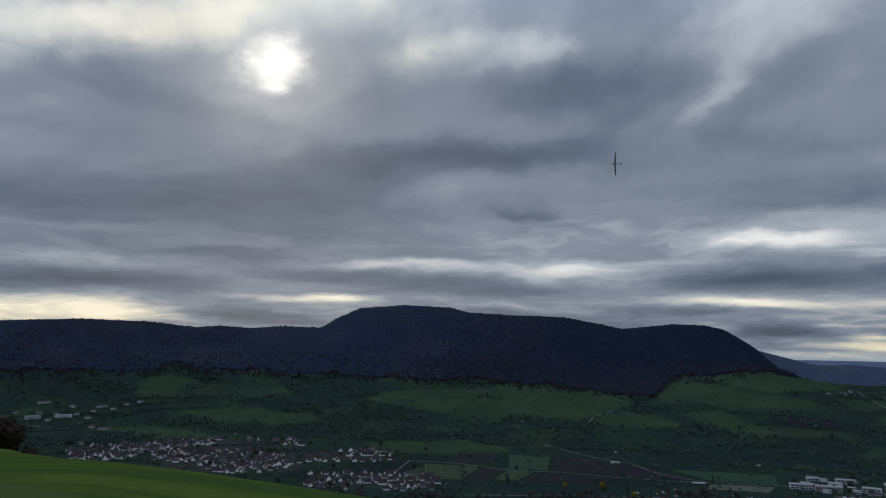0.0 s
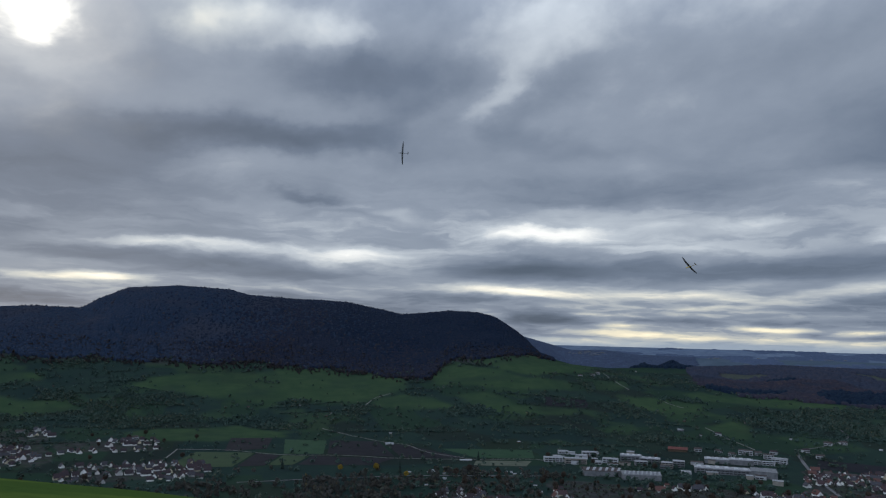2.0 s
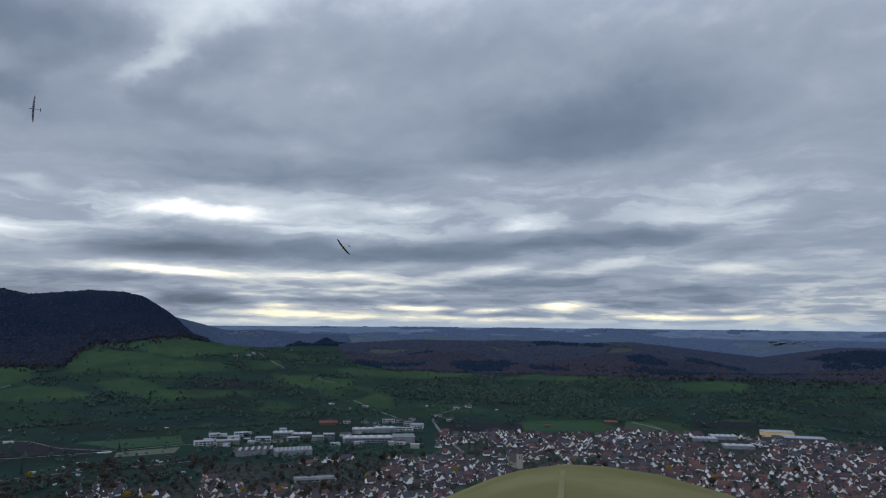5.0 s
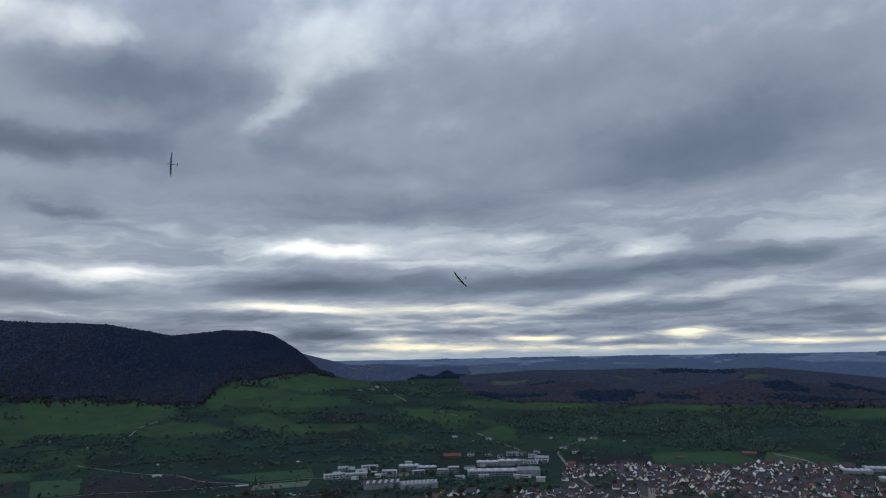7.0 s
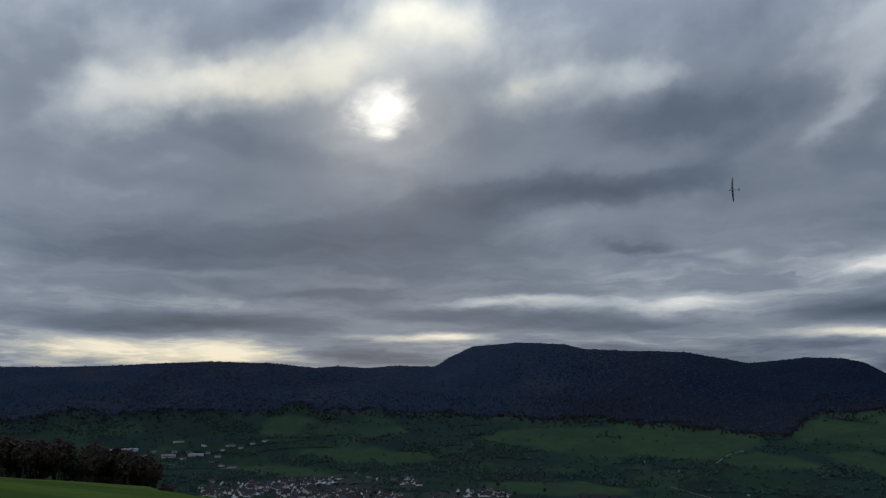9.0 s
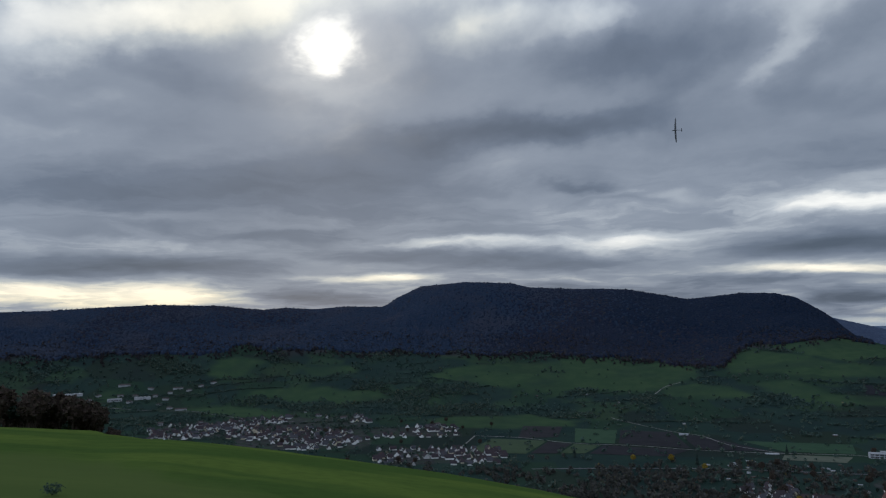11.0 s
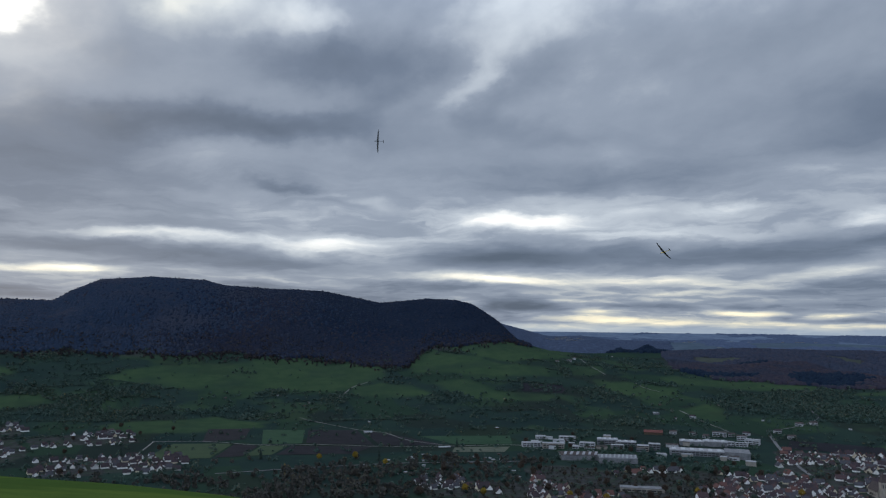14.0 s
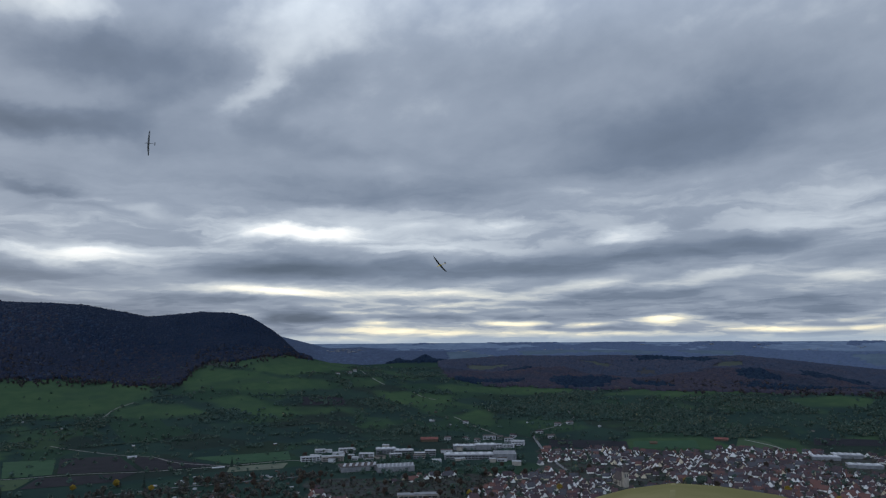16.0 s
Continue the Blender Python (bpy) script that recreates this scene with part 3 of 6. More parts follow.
def glide(r, knots_r, knots_z):
    """Monotone cubic through the knots of one radial profile."""
    h, s = np.diff(knots_r), np.diff(knots_z) / np.diff(knots_r)
    m = np.zeros(len(knots_r))
    same = s[:-1] * s[1:] > 0
    with np.errstate(divide="ignore", invalid="ignore"):
        m[1:-1] = np.where(same, 2 * s[:-1] * s[1:] / (s[:-1] + s[1:]), 0)
    m[0], m[-1] = s[0], s[-1]
    k = np.clip(np.searchsorted(knots_r, r) - 1, 0, len(h) - 1)
    u = (r - knots_r[k]) / h[k]
    return ((1 + 2 * u) * (1 - u) ** 2 * knots_z[k] + u * (1 - u) ** 2 * h[k] * m[k]
            + u * u * (3 - 2 * u) * knots_z[k + 1] + u * u * (u - 1) * h[k] * m[k + 1])


def up(r, el):
    return EYE + r * np.tan(np.radians(el))


def soft(a, b, x):
    u = np.clip((x - a) / (b - a), 0, 1)
    return u * u * (3 - 2 * u)


AZS = np.concatenate([np.arange(-180, -52, 4.0), np.arange(-52, 82, 0.2), np.arange(82, 180.1, 3.5)])
RINGS = np.concatenate([[0.01], np.geomspace(0.4, 300, 70), np.arange(312, 900, 16), np.arange(908, 3000, 9.5), np.arange(3020, 4940, 32), [REACH]])


def profile(az):
    lip_r, lip = np.interp(az, LIP_AZ, LIP_R), np.interp(az, LIP_AZ, LIP_EL)
    base_r, base_z = np.interp(az, AZ_KNOTS, BASE_R), np.interp(az, AZ_KNOTS, BASE_Z)
    wood_r, wood = np.interp(az, AZ_KNOTS, WOOD_R), np.interp(az, AZ_KNOTS, WOOD_EL)
    crest, spur = np.interp(az, CREST_AZ, CREST_EL), np.interp(az, SPUR_AZ, SPUR_EL)
    crest_r = np.interp(az, [-45, 20, 25, 32, 75], [2980, 2900, 2780, 3050, 3150])
    lip_z, crest_z = up(lip_r, lip), up(crest_r, crest) - TREE_TOP
    drop = min(0.45 * lip_z, lip_z - 60)
    knots = [(0, EYE - 1.6), (lip_r * 0.45, up(lip_r * 0.45, lip * 1.0 - 4.2)), (lip_r, lip_z), (lip_r * 1.25, lip_z - lip_r * (0.13 - 0.10 * (1 - soft(-30, -25, az)))),
             (lip_r + 260, drop), (820, 6), (1100, 1), (base_r, base_z), ((base_r + wood_r) / 2, base_z + 0.40 * (up(wood_r, wood) - base_z)),
             (wood_r, up(wood_r, wood)), (wood_r + 0.45 * (crest_r - wood_r), up(wood_r, wood) + 0.52 * (crest_z - up(wood_r, wood))),
             (crest_r, crest_z), (crest_r + 260, min(crest_z - 12, up(crest_r + 260, crest - 0.9))), (4000, up(4000, spur)),
             (4250, up(4250, spur) - 5), (4700, up(4700, -0.62)), (4900, up(4900, -0.36)), (REACH, up(REACH, -0.8))]
    return np.array([k[0] for k in knots], float), np.array([k[1] for k in knots], float)


GRID = np.array([glide(RINGS, *profile(a)) for a in AZS])
_A, _R = np.meshgrid(np.radians(AZS), RINGS, indexing="ij")
_X, _Y = _R * np.sin(_A), _R * np.cos(_A)
GRID += soft(300, 700, _R) * (1 - soft(2400, 2600, _R)) * 2.2 * fbm(_X, _Y, 160, 3, 3) * (0.25 + 0.75 * soft(1450, 1700, _R))
GRID += soft(2350, 2500, _R) * (1 - soft(2750, 2880, _R)) * 16 * fbm(_X, _Y, 260, 4, 11) * (1 - soft(24, 32, np.degrees(_A)))
GRID += soft(2200, 2500, _R) * soft(26, 34, np.degrees(_A)) * (1 - soft(2850, 3100, _R)) * 20 * fbm(_X, _Y, 330, 4, 15)
GRID += soft(4200, 4400, _R) * (1 - soft(4700, 4850, _R)) * 5 * fbm(_X, _Y, 300, 3, 19)
GRID += soft(20, 60, _R) * (1 - soft(250, 400, _R)) * 0.35 * fbm(_X, _Y, 30, 3, 23) * (1 - soft(40, 45, np.degrees(_A)))
GRID -= soft(36, 39, np.degrees(_A)) * 15 * np.exp(-((_R - 2640 - 60 * lattice_noise(np.degrees(_A) / 7, 0 * _R, 5)) / 85) ** 2)
_HUMP = [(3100, 34.3, 30, 46, 26), (3120, 32.2, 22, 30, 20), (3150, 57.5, 60, 60, 6), (4380, 37.3, 70, 60, 12)]
for _r, _a, _w, _d, _h in _HUMP:
    GRID += _h * np.exp(-((np.degrees(_A) - _a) * np.radians(1) * _r / _w) ** 2 - ((_R - _r) / _d) ** 2)


def ground_z(x, y):
    """Height of the ground at x, y (numbers or arrays)."""
    r, a = np.hypot(x, y), np.degrees(np.arctan2(x, y))
    i = np.clip(np.searchsorted(AZS, a) - 1, 0, len(AZS) - 2)
    j = np.clip(np.searchsorted(RINGS, r) - 1, 0, len(RINGS) - 2)
    u = np.clip((a - AZS[i]) / (AZS[i + 1] - AZS[i]), 0, 1)
    v = np.clip((r - RINGS[j]) / (RINGS[j + 1] - RINGS[j]), 0, 1)
    return (GRID[i, j] * (1 - u) * (1 - v) + GRID[i + 1, j] * u * (1 - v) + GRID[i, j + 1] * (1 - u) * v + GRID[i + 1, j + 1] * u * v)


def spot(az, r):
    """x, y of a place by its bearing in degrees and its distance."""
    a = np.radians(az)
    return r * np.sin(a), r * np.cos(a)


# ---- building helpers ----
def mesh_from(name, verts, faces, materials, slots=None, smooth=False):
    """A mesh out of arrays; faces all have the same number of corners."""
    me = bpy.data.meshes.new(name)
    verts, faces = np.asarray(verts, np.float32), np.asarray(faces, np.int32)
    n, c = faces.shape
    me.vertices.add(len(verts))
    me.vertices.foreach_set("co", verts.ravel())
    me.loops.add(n * c)
    me.loops.foreach_set("vertex_index", faces.ravel())
    me.polygons.add(n)
    me.polygons.foreach_set("loop_start", np.arange(0, n * c, c, dtype=np.int32))
    for m in materials:
        me.materials.append(m)
    if slots is not None:
        me.polygons.foreach_set("material_index", np.asarray(slots, np.int32))
    me.polygons.foreach_set("use_smooth", np.full(n, smooth))
    me.update(calc_edges=True)
    me.validate()
    return me


def part(name, bm, mat, parent, label=""):
    """Link a bmesh as one mesh object under a thing or a part."""
    me = bpy.data.meshes.new(name)
    bm.normal_update()
    bm.to_mesh(me)
    bm.free()
    me.materials.append(mat)
    ob = new(name, me)
    ob.parent = parent
    return tagged(ob, label)


def block(bm, x0, x1, y0, y1, z0, z1):
    v = [bm.verts.new(p) for p in ((x0, y0, z0), (x1, y0, z0), (x1, y1, z0), (x0, y1, z0), (x0, y0, z1), (x1, y0, z1), (x1, y1, z1), (x0, y1, z1))]
    for f in ((0, 3, 2, 1), (4, 5, 6, 7), (0, 1, 5, 4), (1, 2, 6, 5), (2, 3, 7, 6), (3, 0, 4, 7)):
        bm.faces.new([v[i] for i in f])
    return v


def prism(bm, outline, y0, y1):
    """An outline in x, z drawn out along y."""
    a, b = [bm.verts.new((x, y0, z)) for x, z in outline], [bm.verts.new((x, y1, z)) for x, z in outline]
    bm.faces.new(a)
    bm.faces.new(b[::-1])
    for i in range(len(a)):
        j = (i + 1) % len(a)
        bm.faces.new((a[j], a[i], b[i], b[j]))


def empty(name, m=None):
    ob = new(name)
    ob.empty_display_size = 0.5
    if m is not None:
        ob.matrix_world = m
    return ob


def seat_at(az, r, turn=0.0, sink=0.3):
    """The pose of a thing standing on the ground; turn 0 faces the hilltop."""
    x, y = spot(az, r)
    return pose(x, y, float(ground_z(x, y)) - sink, 0, 0, turn - az)


# bearing, distance, half width in degrees, half depth, weight of hedges (+) and open meadows (-)
HEDGES = [
    (-4.61, 1978, 3.1, 68, 1.3), (-1.78, 1804, 4.4, 65, 1.4), (-5.97, 2064, 0.8, 45, 1.2), (6.82, 1928, 2.4, 36, 0.9), (10.52, 1720, 1.2, 118, 0.8), (1.86, 1756, 2.3, 45, 0.9),
    (28.13, 2086, 0.6, 44, 1.6), (22.01, 1944, 2.6, 29, 0.9), (22.9, 1740, 5.7, 63, 0.7), (19.87, 1658, 2.6, 58, 0.5), (25.96, 1674, 4.3, 111, 0.75), (29.0, 1906, 2.6, 104, 0.7),
    (31.58, 1822, 2.1, 109, 0.7), (17.65, 2002, 1.7, 40, 0.8), (16.75, 2310, 3.0, 24, 1.0), (14.62, 2194, 0.9, 43, 1.1), (4.79, 2138, 1.6, 21, 1.2), (34.57, 2032, 2.5, 56, 0.6),
]
EAST_HEDGES = [
    (48.32, 1810, 2.9, 149, 0.8), (53.15, 1740, 3.5, 104, 0.7), (57.06, 1950, 3.0, 97, 0.6), (63.45, 1780, 3.0, 86, 0.7), (45.82, 1894, 1.7, 152, 0.5), (43.28, 1926, 2.1, 126, 0.5),
    (55.06, 1630, 4.5, 47, 0.8), (-10.42, 2356, 2.8, 53, 0.9), (-10.68, 2094, 1.2, 68, 0.7), (-15.23, 2174, 1.5, 27, 0.7), (-19.36, 2036, 2.4, 42, 0.8), (-14.0, 1908, 4.2, 69, 0.9),
    (-7.39, 1712, 2.4, 55, 0.7), (-32.28, 2370, 4.3, 59, 0.9), (-24.99, 2322, 2.3, 28, 0.7), (-26.41, 1782, 2.3, 80, 0.9),
]
CLEARINGS = [
    (6, 1400, 12, 175, -2.5), (20, 1350, 5, 75, -2.5), (52, 1490, 4, 60, -1.5), (58.8, 1530, 2.2, 70, -1.5),
]


def weight(az, r):
    total = np.zeros(len(az))
    for a, d, wa, wd, g in HEDGES + EAST_HEDGES + CLEARINGS:
        total += g * np.exp(-((az - a) / wa) ** 2 - ((r - d) / wd) ** 2)
    return total


VILLAGE = [(-26, -20.5, 1480, 1690), (-20.5, -15, 1290, 1730), (-15, -10.6, 1290, 1710), (-10, -3.6, 1400, 1530), (-9.6, -0.2, 1130, 1262),
           (17.6, 25.5, 905, 1030), (25.5, 34, 880, 1140), (34, 43, 875, 1165), (43, 47, 880, 1385), (47, 56, 890, 1415), (56, 62, 890, 1470), (62, 82, 900, 1480)]


def in_village(az, r):
    inside = np.zeros(np.shape(az), bool)
    for a0, a1, r0, r1 in VILLAGE:
        inside |= (az > a0) & (az < a1) & (r > r0) & (r < r1)
    return inside


# open meadows, each by the bearings and distances of its corners
UPPER_MEADOWS = [
    [(-5.79, 2130), (-4.46, 2214), (-1.96, 2248), (2.89, 2266), (7.16, 2298), (10.9, 2238), (14.16, 2152), (14.19, 1998), (10.78, 1880), (4.39, 1932), (-0.73, 1988)],
    [(14.56, 2334), (16.5, 2380), (20.07, 2270), (23.47, 2150), (26.85, 2124), (27.06, 2044), (22.48, 2016), (16.74, 2094), (14.97, 2212)],
    [(18.67, 2378), (22.05, 2386), (25.25, 2748), (29.23, 2870), (28.04, 2274), (24.06, 2164), (22.46, 2206), (20.07, 2300)],
    [(28.84, 2182), (30.81, 2240), (31.3, 2172), (29.82, 2088), (28.44, 2080)],
]
MIDDLE_MEADOWS = [
    [(-5.9, 1636), (-3.79, 1682), (-0.29, 1672), (2.05, 1698), (5.2, 1582), (5.21, 1534), (0.09, 1486), (-2.96, 1510), (-5.57, 1556)],
    [(11.75, 1916), (14.23, 1950), (16.57, 1912), (18.15, 1828), (16.79, 1798), (14.26, 1800), (11.96, 1834)],
    [(18.13, 1942), (20.7, 1966), (22.5, 1848), (27.85, 1850), (27.07, 1782), (24.49, 1756), (21.32, 1768), (19.13, 1860)],
    [(30.81, 2006), (32.76, 2058), (36.4, 2008), (36.4, 1958), (34.68, 1898), (31.98, 1902)],
    [(35.07, 2124), (36.22, 2176), (38.84, 2124), (39.58, 2076), (36.4, 2056)],
    [(36.38, 1724), (38.26, 1820), (39.55, 1790), (39.35, 1642), (37.5, 1668)],
]
SIDE_MEADOWS = [
    [(-22.22, 2376), (-20.28, 2414), (-17.85, 2370), (-20.17, 2258), (-22.14, 2268)],
    [(-19.07, 2118), (-15.21, 2140), (-11.43, 2054), (-12.91, 1996), (-17.98, 2022)],
    [(-15.3, 2294), (-11.94, 2306), (-11.52, 2228), (-14.52, 2210)],
    [(-23.76, 1970), (-20.19, 1972), (-14.38, 1658), (-20.18, 1768)],
    [(-14.39, 2056), (-10.11, 2050), (-8.37, 1960), (-12.69, 1954)],
    [(35.68, 2154), (41.59, 2146), (45.65, 2126), (45.43, 2056), (40.71, 2044), (35.67, 2070)],
    [(47.52, 2034), (50.02, 2142), (55.21, 2206), (61.16, 2254), (60.78, 2168), (53.23, 2056)],
]
EAST_MEADOWS = [
    [(46.99, 1428), (50.3, 1536), (55.05, 1580), (56.91, 1476), (53.06, 1424)],
    [(57.29, 1502), (58.62, 1618), (60.6, 1598), (62.3, 1480), (60.19, 1456)],
    [(60.41, 2074), (63.57, 2140), (66.2, 2092), (65.52, 1990), (61.44, 1982)],
    [(63.38, 1638), (66.04, 1702), (66.18, 1644), (63.7, 1584)],
]


def within_corners(corners, az, r):
    """Which places lie inside the outline of a meadow."""
    inside = np.zeros(np.shape(az), bool)
    for (a0, r0), (a1, r1) in zip(corners, corners[1:] + corners[:1]):
        crosses = (r0 > r) != (r1 > r)
        inside ^= crosses & (az < a0 + (a1 - a0) * (r - r0) / ((r1 - r0) or 1e-6))
    return inside


def in_meadow(az, r):
    """Open grass, with edges that wander a little."""
    x, y = spot(az, r)
    az, r = az + 0.22 * fbm(x, y, 45, 2, 61), r + 7 * fbm(x, y, 50, 2, 62)
    inside = np.zeros(np.shape(az), bool)
    for corners in UPPER_MEADOWS + MIDDLE_MEADOWS + SIDE_MEADOWS + EAST_MEADOWS:
        inside |= within_corners(corners, az, r)
    return inside


# ---- the ground: one sheet to the horizon ----
def build_ground():
    na, nr = len(AZS), len(RINGS)
    verts = np.stack([_X, _Y, GRID], -1).reshape(-1, 3)
    i, j = np.meshgrid(np.arange(na - 1), np.arange(nr - 1), indexing="ij")
    a = (i * nr + j).ravel()
    faces = np.stack([a, a + 1, a + nr + 1, a + nr], 1)[:, ::-1]
    me = mesh_from("ground", verts, faces, [GROUND], smooth=True)
    az, r = np.degrees(_A), _R
    rag = fbm(_X, _Y, 90, 3, 41) * 45
    wood = (1 - in_meadow(az, r)) * soft(-25, 25, r - np.interp(az, AZ_KNOTS, WOOD_R) + rag) * (1 - soft(3350, 3600, r)) * (1 - soft(24, 26, az) * (1 - soft(35.2, 36.2, az)) * (r < 3250))
    # how much of the painted haze covers the ground, more with distance
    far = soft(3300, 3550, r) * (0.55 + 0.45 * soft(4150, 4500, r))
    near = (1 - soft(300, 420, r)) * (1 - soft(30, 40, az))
    dry = (1 - soft(300, 420, r)) * soft(30, 40, az)
    pasture = in_meadow(az, r).astype(float)
    for _ in range(3):
        pasture[1:-1, 1:-1] = (pasture[1:-1, 1:-1] * 2 + pasture[:-2, 1:-1] + pasture[2:, 1:-1] + pasture[1:-1, :-2] + pasture[1:-1, 2:]) / 6
    pasture = np.clip(pasture * (0.86 + 0.30 * fbm(_X, _Y, 110, 3, 63)) + 0.55 * soft(0.25, 0.7, fbm(_X, _Y, 95, 3, 64)) * (r > 1480) * (r < 2450), 0, 1)
    edge = np.interp(az, [-50, -35.4, -30.3, -24.8, -23.6, -17.6, -10], [185, 162, 150, 122, 116, 110, 60])
    mown = soft(4, -4, r - edge + 5 * fbm(_X, _Y, 25, 2, 83))
    town = np.where(in_village(az + 0.5 * fbm(_X, _Y, 60, 2, 87), r + 12 * fbm(_X, _Y, 60, 2, 88)), 0.85, 0.0)
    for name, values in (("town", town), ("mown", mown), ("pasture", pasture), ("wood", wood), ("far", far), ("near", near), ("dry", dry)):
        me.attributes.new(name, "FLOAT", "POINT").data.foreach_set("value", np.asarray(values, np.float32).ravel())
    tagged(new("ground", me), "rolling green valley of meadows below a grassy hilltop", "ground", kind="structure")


build_ground()


def patch(name, corners, mat, label, lift=0.5, cells=14):
    """A field laid on the ground between four corners (bearing, distance)."""
    c = [np.array(spot(a, r)) for a, r in corners]
    u, v = np.meshgrid(np.linspace(0, 1, cells), np.linspace(0, 1, cells), indexing="ij")
    xy = sum(w[..., None] * p for w, p in zip(((1 - u) * (1 - v), u * (1 - v), u * v, (1 - u) * v), c))
    z = ground_z(xy[..., 0], xy[..., 1]) + lift
    verts = np.concatenate([xy, z[..., None]], -1).reshape(-1, 3)
    i, j = np.meshgrid(np.arange(cells - 1), np.arange(cells - 1), indexing="ij")
    a = (i * cells + j).ravel()
    me = mesh_from(name, verts, np.stack([a, a + cells, a + cells + 1, a + 1], 1), [mat], smooth=True)
    tagged(new(name, me), label, "field", kind="structure")


def strip(name, places, width, mat, label, lift=0.7, category="road"):
    """A road or track that follows the ground through places (bearing, distance)."""
    p = np.array([spot(a, r) for a, r in places])
    s = np.concatenate([[0], np.cumsum(np.hypot(*np.diff(p, axis=0).T))])
    q = np.linspace(0, s[-1], max(8, int(s[-1] / 9)))
    x, y = glide(q, s, p[:, 0]), glide(q, s, p[:, 1])
    d = np.stack([np.gradient(x), np.gradient(y)], 1)
    d /= np.linalg.norm(d, axis=1)[:, None]
    side = np.stack([-d[:, 1], d[:, 0]], 1) * width / 2
    rows = []
    for k in (-1, 0, 1):
        ex, ey = x + k * side[:, 0], y + k * side[:, 1]
        rows.append(np.stack([ex, ey, ground_z(ex, ey) + lift], 1))
    n = len(q)
    verts = np.concatenate(rows)
    a = np.arange(n - 1)
    faces = np.concatenate([np.stack([k * n + a, k * n + a + 1, (k + 1) * n + a + 1, (k + 1) * n + a], 1) for k in (0, 1)])[:, ::-1]
    tagged(new(name, mesh_from(name, verts, faces, [mat], smooth=True)), label, category, kind="structure")


patch("field", [(1.0, 1370), (4.0, 1390), (4.4, 1520), (1.4, 1528)], PLOUGHED, "dark ploughed field beside the farm road")
patch("field", [(-3.0, 1225), (1.6, 1212), (3.2, 1345), (-1.0, 1366)], GRASS_PLOT, "light green cut grass plot beside the farm road")
patch("field", [(1.9, 1214), (3.9, 1218), (5.0, 1316), (3.3, 1340)], PLOUGHED, "narrow dark ploughed strip between grass plots")
patch("field", [(4.1, 1220), (6.0, 1226), (7.2, 1312), (5.2, 1316)], GRASS_PLOT, "light green cut grass strip beside ploughed land")
patch("field", [(6.3, 1226), (12.0, 1220), (13.5, 1284), (7.4, 1310)], PLOUGHED, "dark ploughed field below the farm road")
patch("field", [(4.25, 1392), (5.26, 1332), (8.2, 1330), (8.4, 1482), (5.3, 1500)][1:], WINTER_CROP, "bright green young winter crop in a square field")
patch("field", [(8.5, 1332), (13.6, 1300), (12.3, 1480), (8.65, 1484)], PLOUGHED, "wide dark ploughed field above the farm road")
patch("field", [(14.1, 1294), (19.0, 1306), (14.5, 1432), (12.7, 1470)], PLOUGHED, "dark ploughed wedge between two tracks")
patch("field", [(19.8, 1312), (24.2, 1330), (24.0, 1420), (17.0, 1400)], WINTER_CROP, "bright green winter crop beside the trading estate")
patch("field", [(19.6, 1240), (23.6, 1250), (24.0, 1300), (19.8, 1285)], STUBBLE, "pale stubble strip below the road")
patch("field", [(49.9, 1430), (54.6, 1455), (54.3, 1540), (49.9, 1500)], WINTER_CROP, "green winter crop above the village")
patch("field", [(57.0, 1490), (60.6, 1452), (59.2, 1560), (57.2, 1600)], GRASS_PLOT, "light green meadow slope above the village")
patch("field", [(43.6, 1420), (49.6, 1425), (49.4, 1500), (43.8, 1500)], PLOUGHED, "dark vineyard and garden ground above the village")
patch("field", [(24.95, 1862), (28.3, 1868), (28.0, 1962), (24.9, 1950)], PLOUGHED, "brown ploughed strip between meadows on the slope")
for a0, a1, r0, r1 in ((37.7, 40.7, 2690, 2850), (40.9, 45.5, 2800, 2925), (46.3, 48.3, 2730, 2860), (56.1, 57.7, 2680, 2810)):
    patch("field", [(a0, r0), (a1, r0 + 15), (a1, r1), (a0, r1 - 10)], PALE_FIELD, "pale stubble field in a clearing of the plateau wood")
patch("field", [(62.0, 1560), (67.0, 1590), (67.0, 1660), (62.0, 1640)], PLOUGHED, "dark ploughed strip on the hillside")

strip("road", [(-2.4, 1400), (1.0, 1379), (5.26, 1322), (9.5, 1314), (14.0, 1286), (19.5, 1294), (24.4, 1318), (26.5, 1280)], 2.6, GRAVEL, "pale farm road between fields")
strip("track", [(-3.7, 1235), (-3.0, 1310), (-2.3, 1400)], 2.4, GRAVEL, "pale gravel track beside grass plots")
strip("track", [(8.0, 1640), (10.5, 1540), (12.9, 1470), (14.4, 1440), (16.0, 1358), (19.5, 1296)], 2.2, GRAVEL, "pale gravel track past a shed")
strip("track", [(10.4, 1800), (11.2, 1852), (12.0, 1930), (13.1, 1975)], 2.4, GRAVEL, "pale gravel track climbing the slope")
strip("track", [(36.5, 1730), (38.0, 1640), (39.8, 1545)], 2.4, GRAVEL, "pale gravel track on the hillside")
strip("track", [(29.3, 2330), (29.9, 2240), (31.2, 2122)], 2.4, GRAVEL, "pale lane below the saddle hamlet")
strip("track", [(33.4, 2044), (34.2, 1990), (35.1, 1958)], 2.4, GRAVEL, "pale gravel track between meadows")
strip("road", [(42.4, 1580), (42.7, 1500), (43.2, 1400), (44.2, 1270), (45.0, 1200)], 5.6, ASPHALT, "grey country road leaving the village")
strip("road", [(42.5, 1575), (44.3, 1640), (45.2, 1690), (45.6, 1740), (45.2, 1815)], 3.1, ASPHALT, "grey lane bending uphill")
strip("road", [(57.6, 1570), (59.4, 1520), (60.4, 1472), (61.4, 1434), (62.4, 1400)], 4.3, GRAVEL, "pale road climbing from the village")
